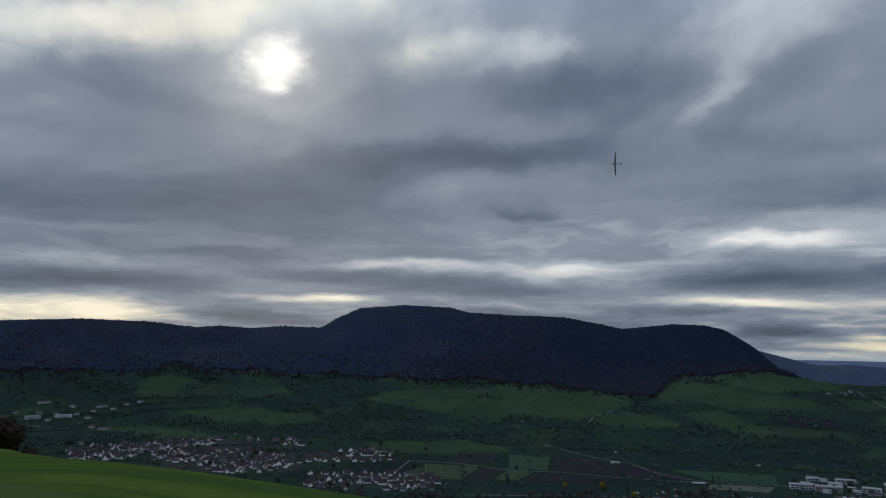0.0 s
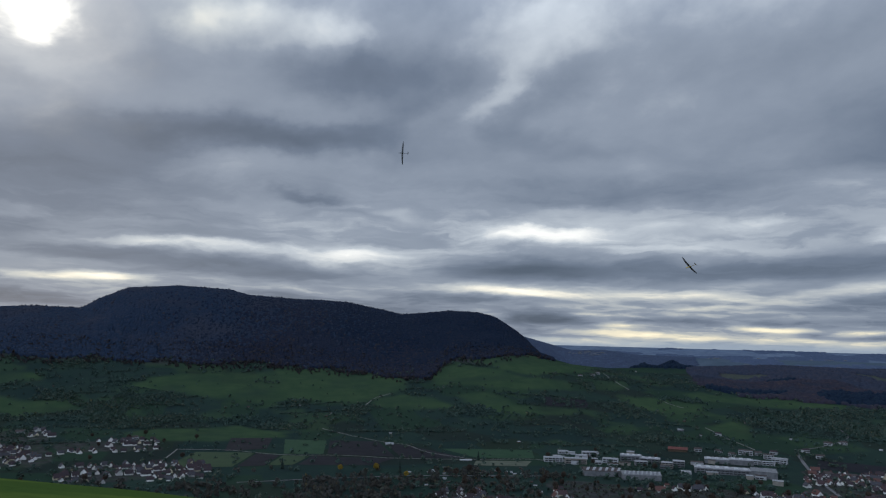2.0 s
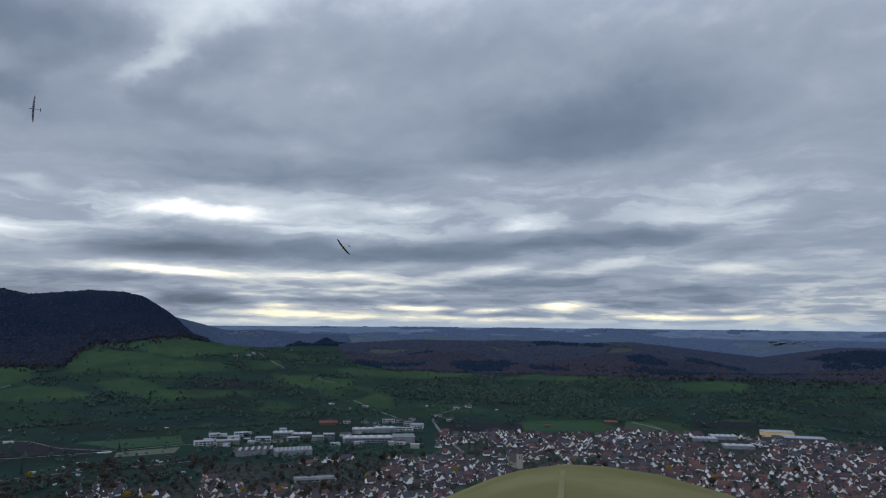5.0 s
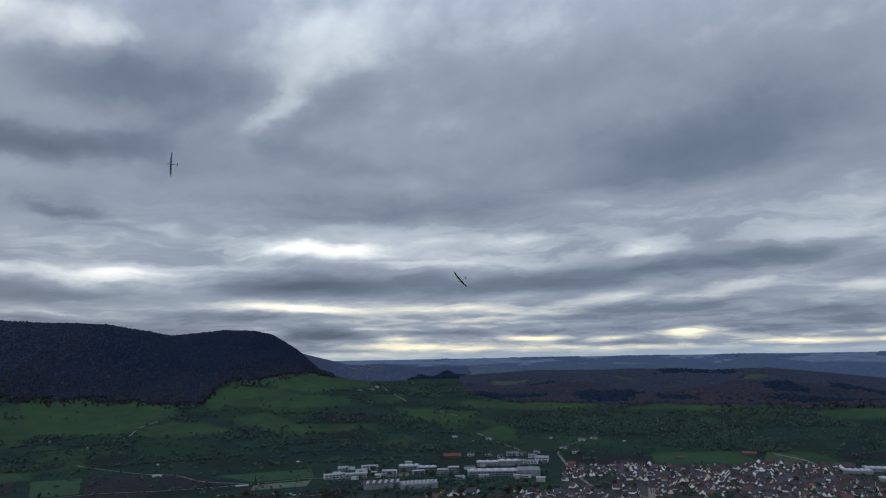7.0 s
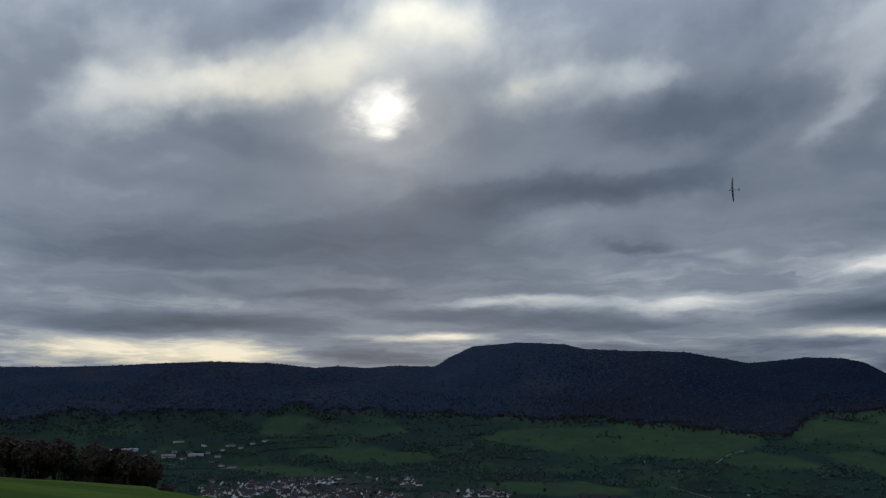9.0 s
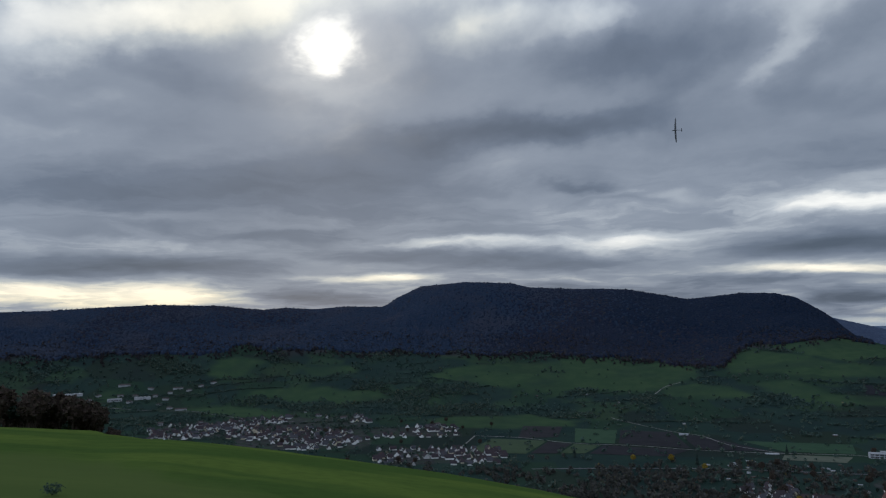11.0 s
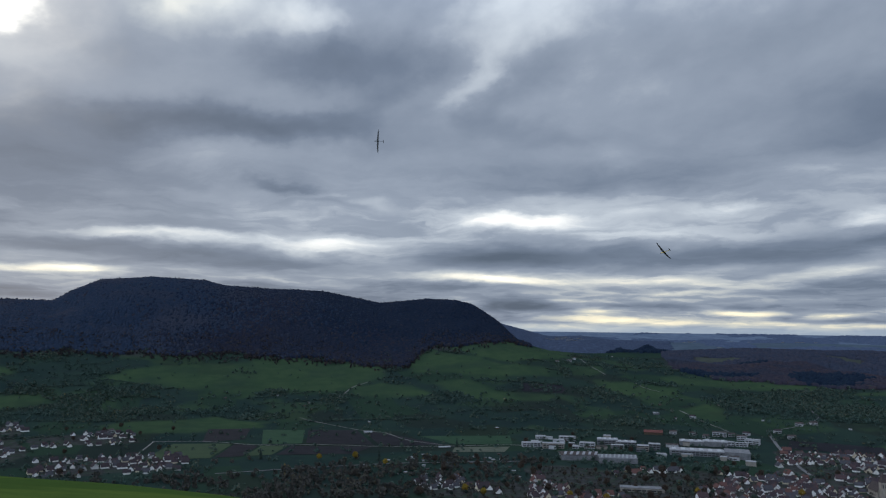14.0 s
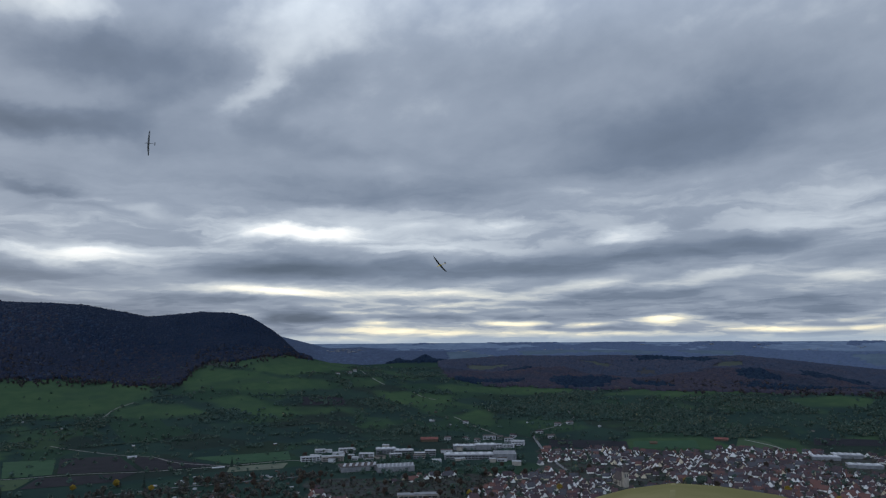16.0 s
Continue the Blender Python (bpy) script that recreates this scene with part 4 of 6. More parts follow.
strip("road", [(2.0, 1090), (8.0, 1105), (14.0, 1130), (20.0, 1150), (26.0, 1180)], 4.0, ASPHALT, "grey valley road behind trees")
strip("road", [(-30.0, 2080), (-24.0, 1930), (-20.0, 1760), (-16.0, 1660)], 3.7, ASPHALT, "grey road between the hamlet and the village")
strip("track", [(51.6, 20), (52.2, 45), (52.6, 75), (52.8, 90)], 0.4, TRODDEN, "faint trodden path over the grassy knoll", 0.03)


# ---- woods and trees ----
def tuft_shapes(rng, count=6, bits=5):
    """Broken crowns: small leafy sprays at every angle, thinning towards the outside."""
    shapes = []
    spray = np.array([(1.0, 0, 0.12), (-0.5, 0.87, -0.12), (-0.62, -0.8, 0.0)])
    for _ in range(count):
        n = bits * 5
        u = rng.normal(size=(n, 3))
        u *= (rng.uniform(0.1, 1.0, n) ** 0.5 / np.linalg.norm(u, axis=1))[:, None]
        lean = rng.uniform(-0.3, 0.3, 3) * (1, 1, 0.4)
        vs = [spray @ np.linalg.qr(rng.normal(size=(3, 3)))[0].T * rng.uniform(0.26, 0.5) + c * (0.92, 0.92, 0.8) + lean * c[2] for c in u]
        shapes.append((np.concatenate(vs), np.arange(3 * n).reshape(-1, 3)))
    return shapes


def tufts(name, x, y, width, height, mat, label, category, rng, low=0.42, bits=5):
    """Trees too many to count, joined into one object, each one of several broken crowns."""
    shapes = tuft_shapes(rng, 6, bits)
    pick = rng.integers(0, len(shapes), len(x))
    vs, fs, base = [], [], 0
    for k, (v, f) in enumerate(shapes):
        s = pick == k
        n, m = int(s.sum()), len(v)
        turn = rng.uniform(0, 2 * np.pi, n)
        c, d = np.cos(turn)[:, None], np.sin(turn)[:, None]
        w, h = width[s][:, None] / 2, height[s][:, None] / 2
        px, py = c * v[:, 0] - d * v[:, 1], d * v[:, 0] + c * v[:, 1]
        z = ground_z(x[s], y[s])[:, None] + 2 * h * low
        vs.append(np.stack([px * w + x[s][:, None], py * w + y[s][:, None], v[:, 2] * h + z], -1).reshape(-1, 3))
        fs.append((f[None] + (np.arange(n) * m)[:, None, None]).reshape(-1, 3) + base)
        base += n * m
    ob = new(name, mesh_from(name, np.concatenate(vs), np.concatenate(fs), [mat]))
    return tagged(ob, label, category, kind="stuff")


def fill(rng, az0, az1, r0, r1, gap):
    """Jittered places, evenly spread over a sector."""
    rows = []
    for r in np.arange(r0, r1, gap):
        step = np.degrees(gap / r)
        a = np.arange(az0, az1, step)
        rows.append(np.stack([a + rng.uniform(-0.45, 0.45, len(a)) * step, r + rng.uniform(-0.45, 0.45, len(a)) * gap], 1))
    p = np.concatenate(rows)
    return p[:, 0], p[:, 1]


def rough_edge(az, r, size=120, seed=31):
    x, y = spot(az, r)
    return fbm(x, y, size, 3, seed)


rng = np.random.default_rng(7)


def canopy(name, x, y, width, top, mat, label, rng, crown=1.3, skirt=7.0):
    """A closed wood: rounded crowns that meet, each following the slope that it stands on."""
    n, k = len(x), 5
    a = np.arange(k) * 2 * np.pi / k
    px = np.concatenate([np.cos(a), 0.6 * np.cos(a + 0.5), [0.0]])
    py = np.concatenate([np.sin(a), 0.6 * np.sin(a + 0.5), [0.0]])
    pz = np.concatenate([np.full(k, -skirt), np.full(k, -crown), [0.0]])
    turn = rng.uniform(0, 2 * np.pi, n)[:, None]
    knob = rng.uniform(0.86, 1.12, (n, 2 * k + 1)) * width[:, None] / 2
    vx = x[:, None] + (np.cos(turn) * px - np.sin(turn) * py) * knob
    vy = y[:, None] + (np.sin(turn) * px + np.cos(turn) * py) * knob
    vz = ground_z(vx.ravel(), vy.ravel()).reshape(vx.shape) + top[:, None] + pz + rng.uniform(-0.5, 0.5, vx.shape) * crown
    faces = []
    for i in range(k):
        j = (i + 1) % k
        faces += [(i, j, k + i), (j, k + j, k + i), (k + i, k + j, 2 * k)]
    faces = (np.array(faces)[None] + (np.arange(n) * (2 * k + 1))[:, None, None]).reshape(-1, 3)
    ob = new(name, mesh_from(name, np.stack([vx, vy, vz], -1).reshape(-1, 3), faces, [mat], smooth=True))
    return tagged(ob, label, "woodland", kind="stuff")


def mountain_wood():
    az, r = fill(rng, -50, 25.6, 2110, 2990, 7.4)
    low = np.interp(az, [-50, -22, -17, -11.6, -7.7, -4, -1, 5, 8.75, 11.6, 13.8, 16, 17, 18.1, 20.6, 23.1, 24, 25.6],
                    [2490, 2456, 2456, 2426, 2418, 2380, 2350, 2340, 2286, 2250, 2165, 2130, 2290, 2382, 2366, 2440, 2560, 2740])
    off = low + 22 * rough_edge(az, r) + 20 * rough_edge(az, r, 40, 37)
    top = np.interp(az, [-45, 20, 25, 32], [2980, 2900, 2780, 2800]) + 30
    keep = (r > off) & (r < top)
    x, y = spot(az[keep], r[keep])
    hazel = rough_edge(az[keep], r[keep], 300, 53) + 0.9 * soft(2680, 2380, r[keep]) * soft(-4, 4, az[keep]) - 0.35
    # bearing decides how much painted haze a crown's colour carries
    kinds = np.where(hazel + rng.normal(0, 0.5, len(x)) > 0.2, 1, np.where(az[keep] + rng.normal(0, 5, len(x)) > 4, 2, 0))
    for k, (mat, label) in enumerate(((HAZED_BEECH, "dark late-autumn beech wood covering the mountain, tinted blue for haze"), (RUSSET, "russet autumn beeches low on the mountain, tinted blue for haze"), (LESS_HAZED, "darker wood on the mountain's steep end, tinted for less haze"))):
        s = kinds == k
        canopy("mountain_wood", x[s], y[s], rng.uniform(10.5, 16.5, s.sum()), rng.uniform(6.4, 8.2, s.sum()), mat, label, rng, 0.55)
    # single crowns that break the skyline
    a = rng.uniform(-42, 23.5, 800)
    a = a[rng.uniform(-0.5, 0.5, len(a)) < fbm(a, 0 * a, 1.6, 3, 77)]
    d = np.interp(a, [-45, 20, 25], [2980, 2900, 2780]) + rng.uniform(-22, 10, len(a))
    w = rng.uniform(5, 11, len(a))
    tufts("ridge_trees", *spot(a, d), w, rng.uniform(9, 13, len(a)), LESS_HAZED, "single trees standing up along the mountain's skyline", "trees", rng, 0.42, 7)
    # looser, browner trees along the foot of the wood
    fringe = (r > off - 75) & (r < off + 130) & (rng.uniform(0, 1, len(az)) < np.where(r < off, 0.34 * soft(-75, 0, r - off) + 0.03, 0.24))
    x, y = spot(az[fringe], r[fringe])
    w = rng.uniform(6, 11, len(x))
    tufts("wood_edge_trees", x, y, w, rng.uniform(8, 13, len(x)), EDGE_BROWN, "brown and bare trees along the foot of the mountain wood", "trees", rng, 0.45, 7)


# spruce among the beeches: bearing, distance, half width in degrees, half depth
SPRUCE = [(46.2, 2300, 2.7, 150), (41.6, 2560, 0.9, 60), (63.4, 2610, 2.6, 90), (58.6, 2450, 1.2, 70), (72.5, 2750, 2.6, 170), (68.5, 2400, 1.0, 60), (52.5, 2890, 3.0, 60), (40.5, 2250, 3.4, 42), (51.5, 2235, 2.0, 50), (60.5, 2260, 3.2, 60), (66.5, 2330, 2.2, 60)]
# fields on the plateau, laid out alike
PLATEAU_FIELDS = [(39.2, 2765, 1.7, 62), (43.2, 2860, 2.6, 55), (47.3, 2790, 1.4, 26), (56.9, 2740, 1.0, 48), (51.0, 2700, 0.9, 45)]


def within(az, r, spots, size=1.0):
    inside = np.zeros(len(az), bool)
    for a, d, wa, wd in spots:
        inside |= ((az - a) / wa) ** 2 + ((r - d) / wd) ** 2 + 0.7 * rough_edge(az, r, 90, 57) + 0.5 * rough_edge(az, r, 25, 58) < size
    return inside


def plateau_wood():
    az, r = fill(rng, 34.5, 82, 2100, 3330, 11.0)
    low = np.interp(az, [34, 35, 35.6, 36.3, 38.6, 45, 55, 60, 66, 82], [3300, 3200, 2700, 2240, 2190, 2135, 2150, 2130, 2180, 2180]) + 30 * rough_edge(az, r) + 20 * rough_edge(az, r, 40, 39)
    inside = (r > low) & ~within(az, r, PLATEAU_FIELDS)
    dark = within(az, r, SPRUCE) & inside
    keep = inside & ~dark
    x, y = spot(az[keep], r[keep])
    # beyond 2560 m the wood takes the copy with painted haze
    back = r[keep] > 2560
    for s, mat, label in ((~back, PLATEAU, "wide brown wood on the low plateau"), (back, FAR_PLATEAU, "brown wood on the ridge behind, tinted bluish for haze")):
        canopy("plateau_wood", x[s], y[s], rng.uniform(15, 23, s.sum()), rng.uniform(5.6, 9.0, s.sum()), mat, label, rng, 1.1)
    x, y = spot(az[dark], r[dark])
    canopy("spruce_stand", x, y, rng.uniform(17, 24, len(x)), rng.uniform(7.5, 13, len(x)), SPRUCE_DARK, "dark spruce stands among brown beeches", rng, 3.5, 14)
    az, r = fill(rng, 31.0, 36.4, 2980, 3190, 10)
    keep = within(az, r, [(34.3, 3090, 1.35, 75), (32.1, 3110, 0.95, 55)])
    x, y = spot(az[keep], r[keep])
    canopy("hilltop_wood", x, y, rng.uniform(16, 22, len(x)), rng.uniform(9, 14, len(x)), SPRUCE_DARK, "dark wooded knoll far across the valley", rng, 3, 14)
    az, r = fill(rng, 48.5, 82, 2090, 2330, 10)
    keep = rng.uniform(0, 1, len(az)) < 0.14 + 0.3 * rough_edge(az, r, 150, 43)
    x, y = spot(az[keep], r[keep])
    w = rng.uniform(7, 12, len(x))
    tufts("plateau_edge_trees", x, y, w, rng.uniform(8, 13, len(x)), EDGE_BROWN, "tan and brown trees along the edge of the plateau wood", "trees", rng, 0.45, 7)


def spur_wood():
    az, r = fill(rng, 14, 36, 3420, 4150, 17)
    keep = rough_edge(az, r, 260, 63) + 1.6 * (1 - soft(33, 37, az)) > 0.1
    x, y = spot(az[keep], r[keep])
    canopy("far_wood", x, y, rng.uniform(26, 36, len(x)), rng.uniform(5, 7, len(x)), FAR_WOOD, "far woods on the next hills, tinted blue-grey for haze", rng, 1.2)
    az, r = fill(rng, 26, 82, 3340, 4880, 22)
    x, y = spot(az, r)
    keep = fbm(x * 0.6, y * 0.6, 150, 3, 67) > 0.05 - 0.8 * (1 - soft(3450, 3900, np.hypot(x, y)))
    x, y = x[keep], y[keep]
    canopy("horizon_wood", x, y, rng.uniform(34, 46, len(x)), rng.uniform(3, 5, len(x)), HORIZON_WOOD, "thin woods across the far plain, tinted blue for haze", rng, 0.8)


def far_towns():
    """White specks of towns out on the plain."""
    az, r = fill(rng, 27, 80, 3500, 4800, 26)
    keep = (rough_edge(az, r, 260, 71) > 0.55) & (rng.uniform(0, 1, len(az)) < 0.1)
    az = np.concatenate([az[keep], rng.normal(28.4, 0.6, 26), rng.uniform(66.8, 69.6, 8)])
    r = np.concatenate([r[keep], rng.normal(3800, 40, 26), rng.uniform(3840, 3930, 8)])
    x, y = spot(az, r)
    n = len(x)
    z = ground_z(x, y) + 4
    box = np.array([(-1, -1, 0), (1, -1, 0), (1, 1, 0), (-1, 1, 0), (-1, -1, 1), (1, -1, 1), (1, 1, 1), (-1, 1, 1)], float)
    quad = np.array([(4, 5, 6, 7), (0, 1, 5, 4), (1, 2, 6, 5), (2, 3, 7, 6), (3, 0, 4, 7)])
    size = np.stack([rng.uniform(4, 12, n), rng.uniform(4, 7, n), rng.uniform(1.6, 3.4, n)], 1)
    size[-8:, 0] = 34
    verts = (box[None] * size[:, None] + np.stack([x, y, z], 1)[:, None]).reshape(-1, 3)
    me = mesh_from("far_town", verts, (quad[None] + 8 * np.arange(n)[:, None, None]).reshape(-1, 4), [GREY_PANEL])
    tagged(new("far_town", me), "pale specks of distant towns on the plain", "town", kind="stuff")


def orchards():
    az, r = fill(rng, -48, 82, 960, 2600, 7.0)
    wood = np.interp(az, [-48, -25, -5, 5, 14, 22, 26, 35, 36.4, 40, 50, 60, 75], [2500, 2480, 2400, 2330, 2300, 2390, 2560, 2560, 2250, 2190, 2150, 2150, 2200])
    x, y = spot(az, r)
    bush = weight(az, r)
    thicket = soft(0.05, 0.8, 0.55 * fbm(x, y, 120, 3, 91) + 0.62 * bush + 0.12 * soft(40, 46, az) * (r > 1450))
    grow = 0.05 + 0.62 * thicket + 0.20 * np.maximum(fbm(x, y, 46, 2, 96), 0) * (bush > -0.5)
    grow *= np.where(in_meadow(az, r), 0.05 + 0.3 * (thicket > 0.8), 1.0)
    town = in_village(az, r)
    keep = (rng.uniform(0, 1, len(az)) < grow * np.where(town, 0.5, 1.0) * np.where(r < 1450, 0.6, 1.0)) & (r < wood + 20)
    x, y = x[keep], y[keep]
    n = len(x)
    w = rng.uniform(4.2, 8.4, n) * rng.choice([0.75, 1.0, 1.3], n) * (1 + 0.25 * thicket[keep])
    tufts("orchard_trees", x, y, w * 1.1, w * rng.uniform(0.75, 1.1, n), ORCHARD, "scattered orchard trees on meadow slopes", "trees", rng, 0.42, 6)


def riverside_trees():
    az, r = fill(rng, -12, 27, 905, 1215, 7.5)
    x, y = spot(az, r)
    grow = 0.24 + 0.5 * fbm(x, y, 75, 3, 121) - 0.35 * soft(1170, 1215, r)
    keep = (rng.uniform(0, 1, len(az)) < grow) & ~in_village(az, r)
    x, y = x[keep], y[keep]
    w = rng.uniform(5, 10, len(x))
    tufts("riverside_trees", x, y, w, w * rng.uniform(0.8, 1.3, len(x)), BARE, "bare grey-brown trees along the valley stream", "trees", rng, 0.45, 8)
    az, r = fill(rng, 17, 82, 875, 1450, 9)
    keep = in_village(az, r) & (rng.uniform(0, 1, len(az)) < np.where(az < 43, 0.62, 0.34))
    x, y = spot(az[keep], r[keep])
    w = rng.uniform(2.5, 6.5, len(x)) * np.where(rng.uniform(0, 1, len(x)) < 0.25, 1.5, 1.0)
    tufts("garden_shrubs", x, y, w, w * rng.uniform(0.6, 1.0, len(x)), BARE, "bare shrubs and hedges between village gardens", "shrubs", rng, 0.4, 6)


def hedgerows():
    """Hedges along the terraces, and some up the slope."""
    xs, ys = [], []
    for i in range(120):
        a, d = rng.uniform(-44, 78), rng.uniform(1480, 2330)
        length = rng.uniform(60, 260)
        n = int(length / 3.2)
        s = np.linspace(-length / 2, length / 2, n)
        lean = rng.normal(0, 0.16) if rng.uniform() < 0.8 else rng.normal(0, 1.2)
        bow = rng.normal(0, 0.0006)
        az, r = a + np.degrees(s * math.cos(lean) / d), d + s * math.sin(lean) + bow * s * s + rng.normal(0, 1.6, n)
        keep = (rng.uniform(0, 1, n) < 0.85) & (r < np.interp(az, AZ_KNOTS, WOOD_R)) & (weight(az, r) > -0.5) & ~in_meadow(az, r)
        x, y = spot(az[keep], r[keep])
        xs.append(x)
        ys.append(y)
    x, y = np.concatenate(xs), np.concatenate(ys)
    w = rng.uniform(4, 8, len(x))
    tufts("hedgerows", x, y, w, w * rng.uniform(0.6, 0.9, len(x)), ORCHARD, "dark hedgerows along the terraced slopes", "hedges", rng, 0.4, 6)


# ---- villages ----
mountain_wood()
plateau_wood()
spur_wood()
far_towns()
orchards()
riverside_trees()
hedgerows()


def house_shape(w, d, h, rise):
    """Parts of a gabled house, as (name, bmesh, material): the ridge runs along y."""
    eave, t = 0.5, 0.28
    wall = bmesh.new()
    prism(wall, [(-w / 2, -1.5), (w / 2, -1.5), (w / 2, h), (0, h + rise), (-w / 2, h)], -d / 2, d / 2)
    roof = bmesh.new()
    k = rise / (w / 2)
    for s in (-1, 1):
        prism(roof, [(0, h + rise + 0.05), (0, h + rise + t + 0.1), (s * (w / 2 + eave), h - k * eave + t), (s * (w / 2 + eave), h - k * eave + 0.05)][::s], -d / 2 - 0.6, d / 2 + 0.6)
    chimney = bmesh.new()
    block(chimney, w * 0.12, w * 0.12 + 0.7, d * 0.1, d * 0.1 + 0.7, h + rise * 0.5, h + rise + 0.9)
    out = [("wall", wall, PLASTER), ("roof", roof, TILES), ("chimney", chimney, BRICK_RED)]
    for y, s in ((-d / 2, -1), (d / 2, 1)):
        for x, z in ((-w * 0.22, 1.0), (w * 0.22, 1.0), (0, h + rise * 0.25)):
            b = bmesh.new()
            block(b, x - 0.6, x + 0.6, min(y, y + s * 0.06), max(y, y + s * 0.06), z, z + 1.4)
            out.append(("window", b, WINDOW))
    for x, s in ((-w / 2, -1), (w / 2, 1)):
        b = bmesh.new()
        block(b, min(x, x + s * 0.06), max(x, x + s * 0.06), -d * 0.28, -d * 0.28 + 1.3, h - 2.4, h - 1.0)
        out.append(("window", b, WINDOW))
    return out


HOUSE_KINDS = [(6.6, 8.2, 2.7, 3.8), (7.0, 8.8, 2.5, 4.2), (6.2, 7.6, 2.8, 3.5), (7.6, 11, 2.7, 4.3), (6.8, 8.2, 2.3, 4.1), (6.4, 9.6, 3.0, 3.2), (9.0, 13.5, 3.2, 5.0), (5.2, 6.4, 2.0, 2.8)]


def lots():
    """Where the houses stand: bearing, distance, turn, kind."""
    az, r = np.zeros(0), np.zeros(0)
    for a0, a1, r0, r1 in VILLAGE:
        a, d = fill(rng, a0, a1, r0, r1, 15.2 if a0 > 40 else 17.5)
        az, r = np.concatenate([az, a]), np.concatenate([r, d])
    x, y = spot(az, r)
    keep = fbm(x, y, 110, 2, 201) > np.where(az > 43, -0.62, np.where(az > 25.5, -0.16, np.where(az > 0, 0.42, -0.3)))
    for a, d, w, _ in BIG_LOTS:
        keep &= np.hypot(x - spot(a, d)[0], y - spot(a, d)[1]) > w * 0.55 + 12
    az, r, x, y = az[keep], r[keep], x[keep], y[keep]
    street = fbm(x, y, 260, 2, 207) * 34
    turn = street + 90 * (rng.uniform(0, 1, len(az)) > 0.5) + rng.normal(0, 7, len(az))
    return az, r, turn, rng.integers(0, len(HOUSE_KINDS), len(az))


BIG_LOTS = [(49.2, 1090, 30, 0), (33.74, 992, 61, 8), (29.14, 1196, 58, 13), (31.96, 1184, 58, 12), (62.62, 1408, 44, 11), (63.94, 1440, 47, 11),
            (64.93, 1354, 63, 10), (63.8, 1398, 70, 11), (-12.48, 1660, 60, 10)]


def build_villages():
    az, r, turn, kind = lots()
    order = np.argsort(np.where(az > 43, r, r + 150))
    things, rest = order[:300], order[300:]
    prototypes = []
    for w, d, h, rise in HOUSE_KINDS:
        house = empty("house")
        for name, bm, mat in house_shape(w, d, h, rise):
            part(name, bm, mat, house)
        tagged(house, "plastered village house with a steep tiled gable roof", "house", "village houses")
        prototypes.append(house)
    used = set()
    for i in things:
        m = seat_at(az[i], r[i], turn[i])
        k = int(kind[i])
        if k in used:
            copy_thing(prototypes[k], m)
        else:
            prototypes[k].matrix_world = m
            used.add(k)
    # the houses further off, joined
    shapes = []
    for w, d, h, rise in HOUSE_KINDS:
        vs, fs, ss, base = [], [], [], 0
        for name, bm, mat in house_shape(w, d, h, rise)[:3]:
            bmesh.ops.triangulate(bm, faces=bm.faces[:])
            bm.verts.index_update()
            vs += [v.co[:] for v in bm.verts]
            fs += [[base + v.index for v in f.verts] for f in bm.faces]
            ss += [{"wall": 0, "roof": 1, "chimney": 2}[name]] * len(bm.faces)
            base += len(bm.verts)
            bm.free()
        shapes.append((np.array(vs), np.array(fs), np.array(ss)))
    for name, side, label in (("far_houses", 1, "white gabled houses on the far side of the village"), ("upper_village_houses", -1, "white gabled houses of the village up the valley")):
        vs, fs, ss, base = [], [], [], 0
        for i in rest:
            if (az[i] > 20) != (side > 0):
                continue
            v, f, s = shapes[int(kind[i])]
            m = np.array(seat_at(az[i], r[i], turn[i]))
            vs.append(v @ m[:3, :3].T + m[:3, 3])
            fs.append(f + base)
            paint, tile = rng.choice([0, 0, 0, 1, 1, 2, 3]), rng.choice([0, 1, 1, 1, 4, 4] if az[i] > 60 and r[i] < 1180 else [0, 0, 1, 1, 2, 2, 3, 3, 4]) if side > 0 else rng.choice([0, 2, 2, 3, 3])
            ss.append(np.where(s == 0, paint, np.where(s == 1, 4 + tile, 9)))
            base += len(v)
        me = mesh_from(name, np.concatenate(vs), np.concatenate(fs), FAR_WALLS + FAR_ROOFS + [BRICK_RED], np.concatenate(ss))
        tagged(new(name, me), label, "houses", kind="stuff")


FAR_WALLS = [mottled("white_plaster", (0.735, 0.735, 0.726), (0.804, 0.804, 0.793), 0.5), mottled("off_white_plaster", (0.696, 0.687, 0.658), (0.774, 0.765, 0.735), 0.5),
             mottled("cream_plaster", (0.484, 0.426, 0.309), (0.599, 0.532, 0.406), 0.5), mottled("grey_plaster", (0.426, 0.426, 0.426), (0.542, 0.542, 0.532), 0.5)]
FAR_ROOFS = [mottled("brown_tiles", (0.0374, 0.0306, 0.0357), (0.0561, 0.0425, 0.0476), 0.6), mottled("red_tiles", (0.0544, 0.0391, 0.0425), (0.0731, 0.0493, 0.0527), 0.6),
             mottled("grey_tiles", (0.0442, 0.0442, 0.0527), (0.0680, 0.0680, 0.0765), 0.6), mottled("dark_brown_tiles", (0.0340, 0.0289, 0.0340), (0.0527, 0.0425, 0.0459), 0.6),
             mottled("bright_red_tiles", (0.0850, 0.0476, 0.0442), (0.1148, 0.0612, 0.0544), 0.6)]
build_villages()


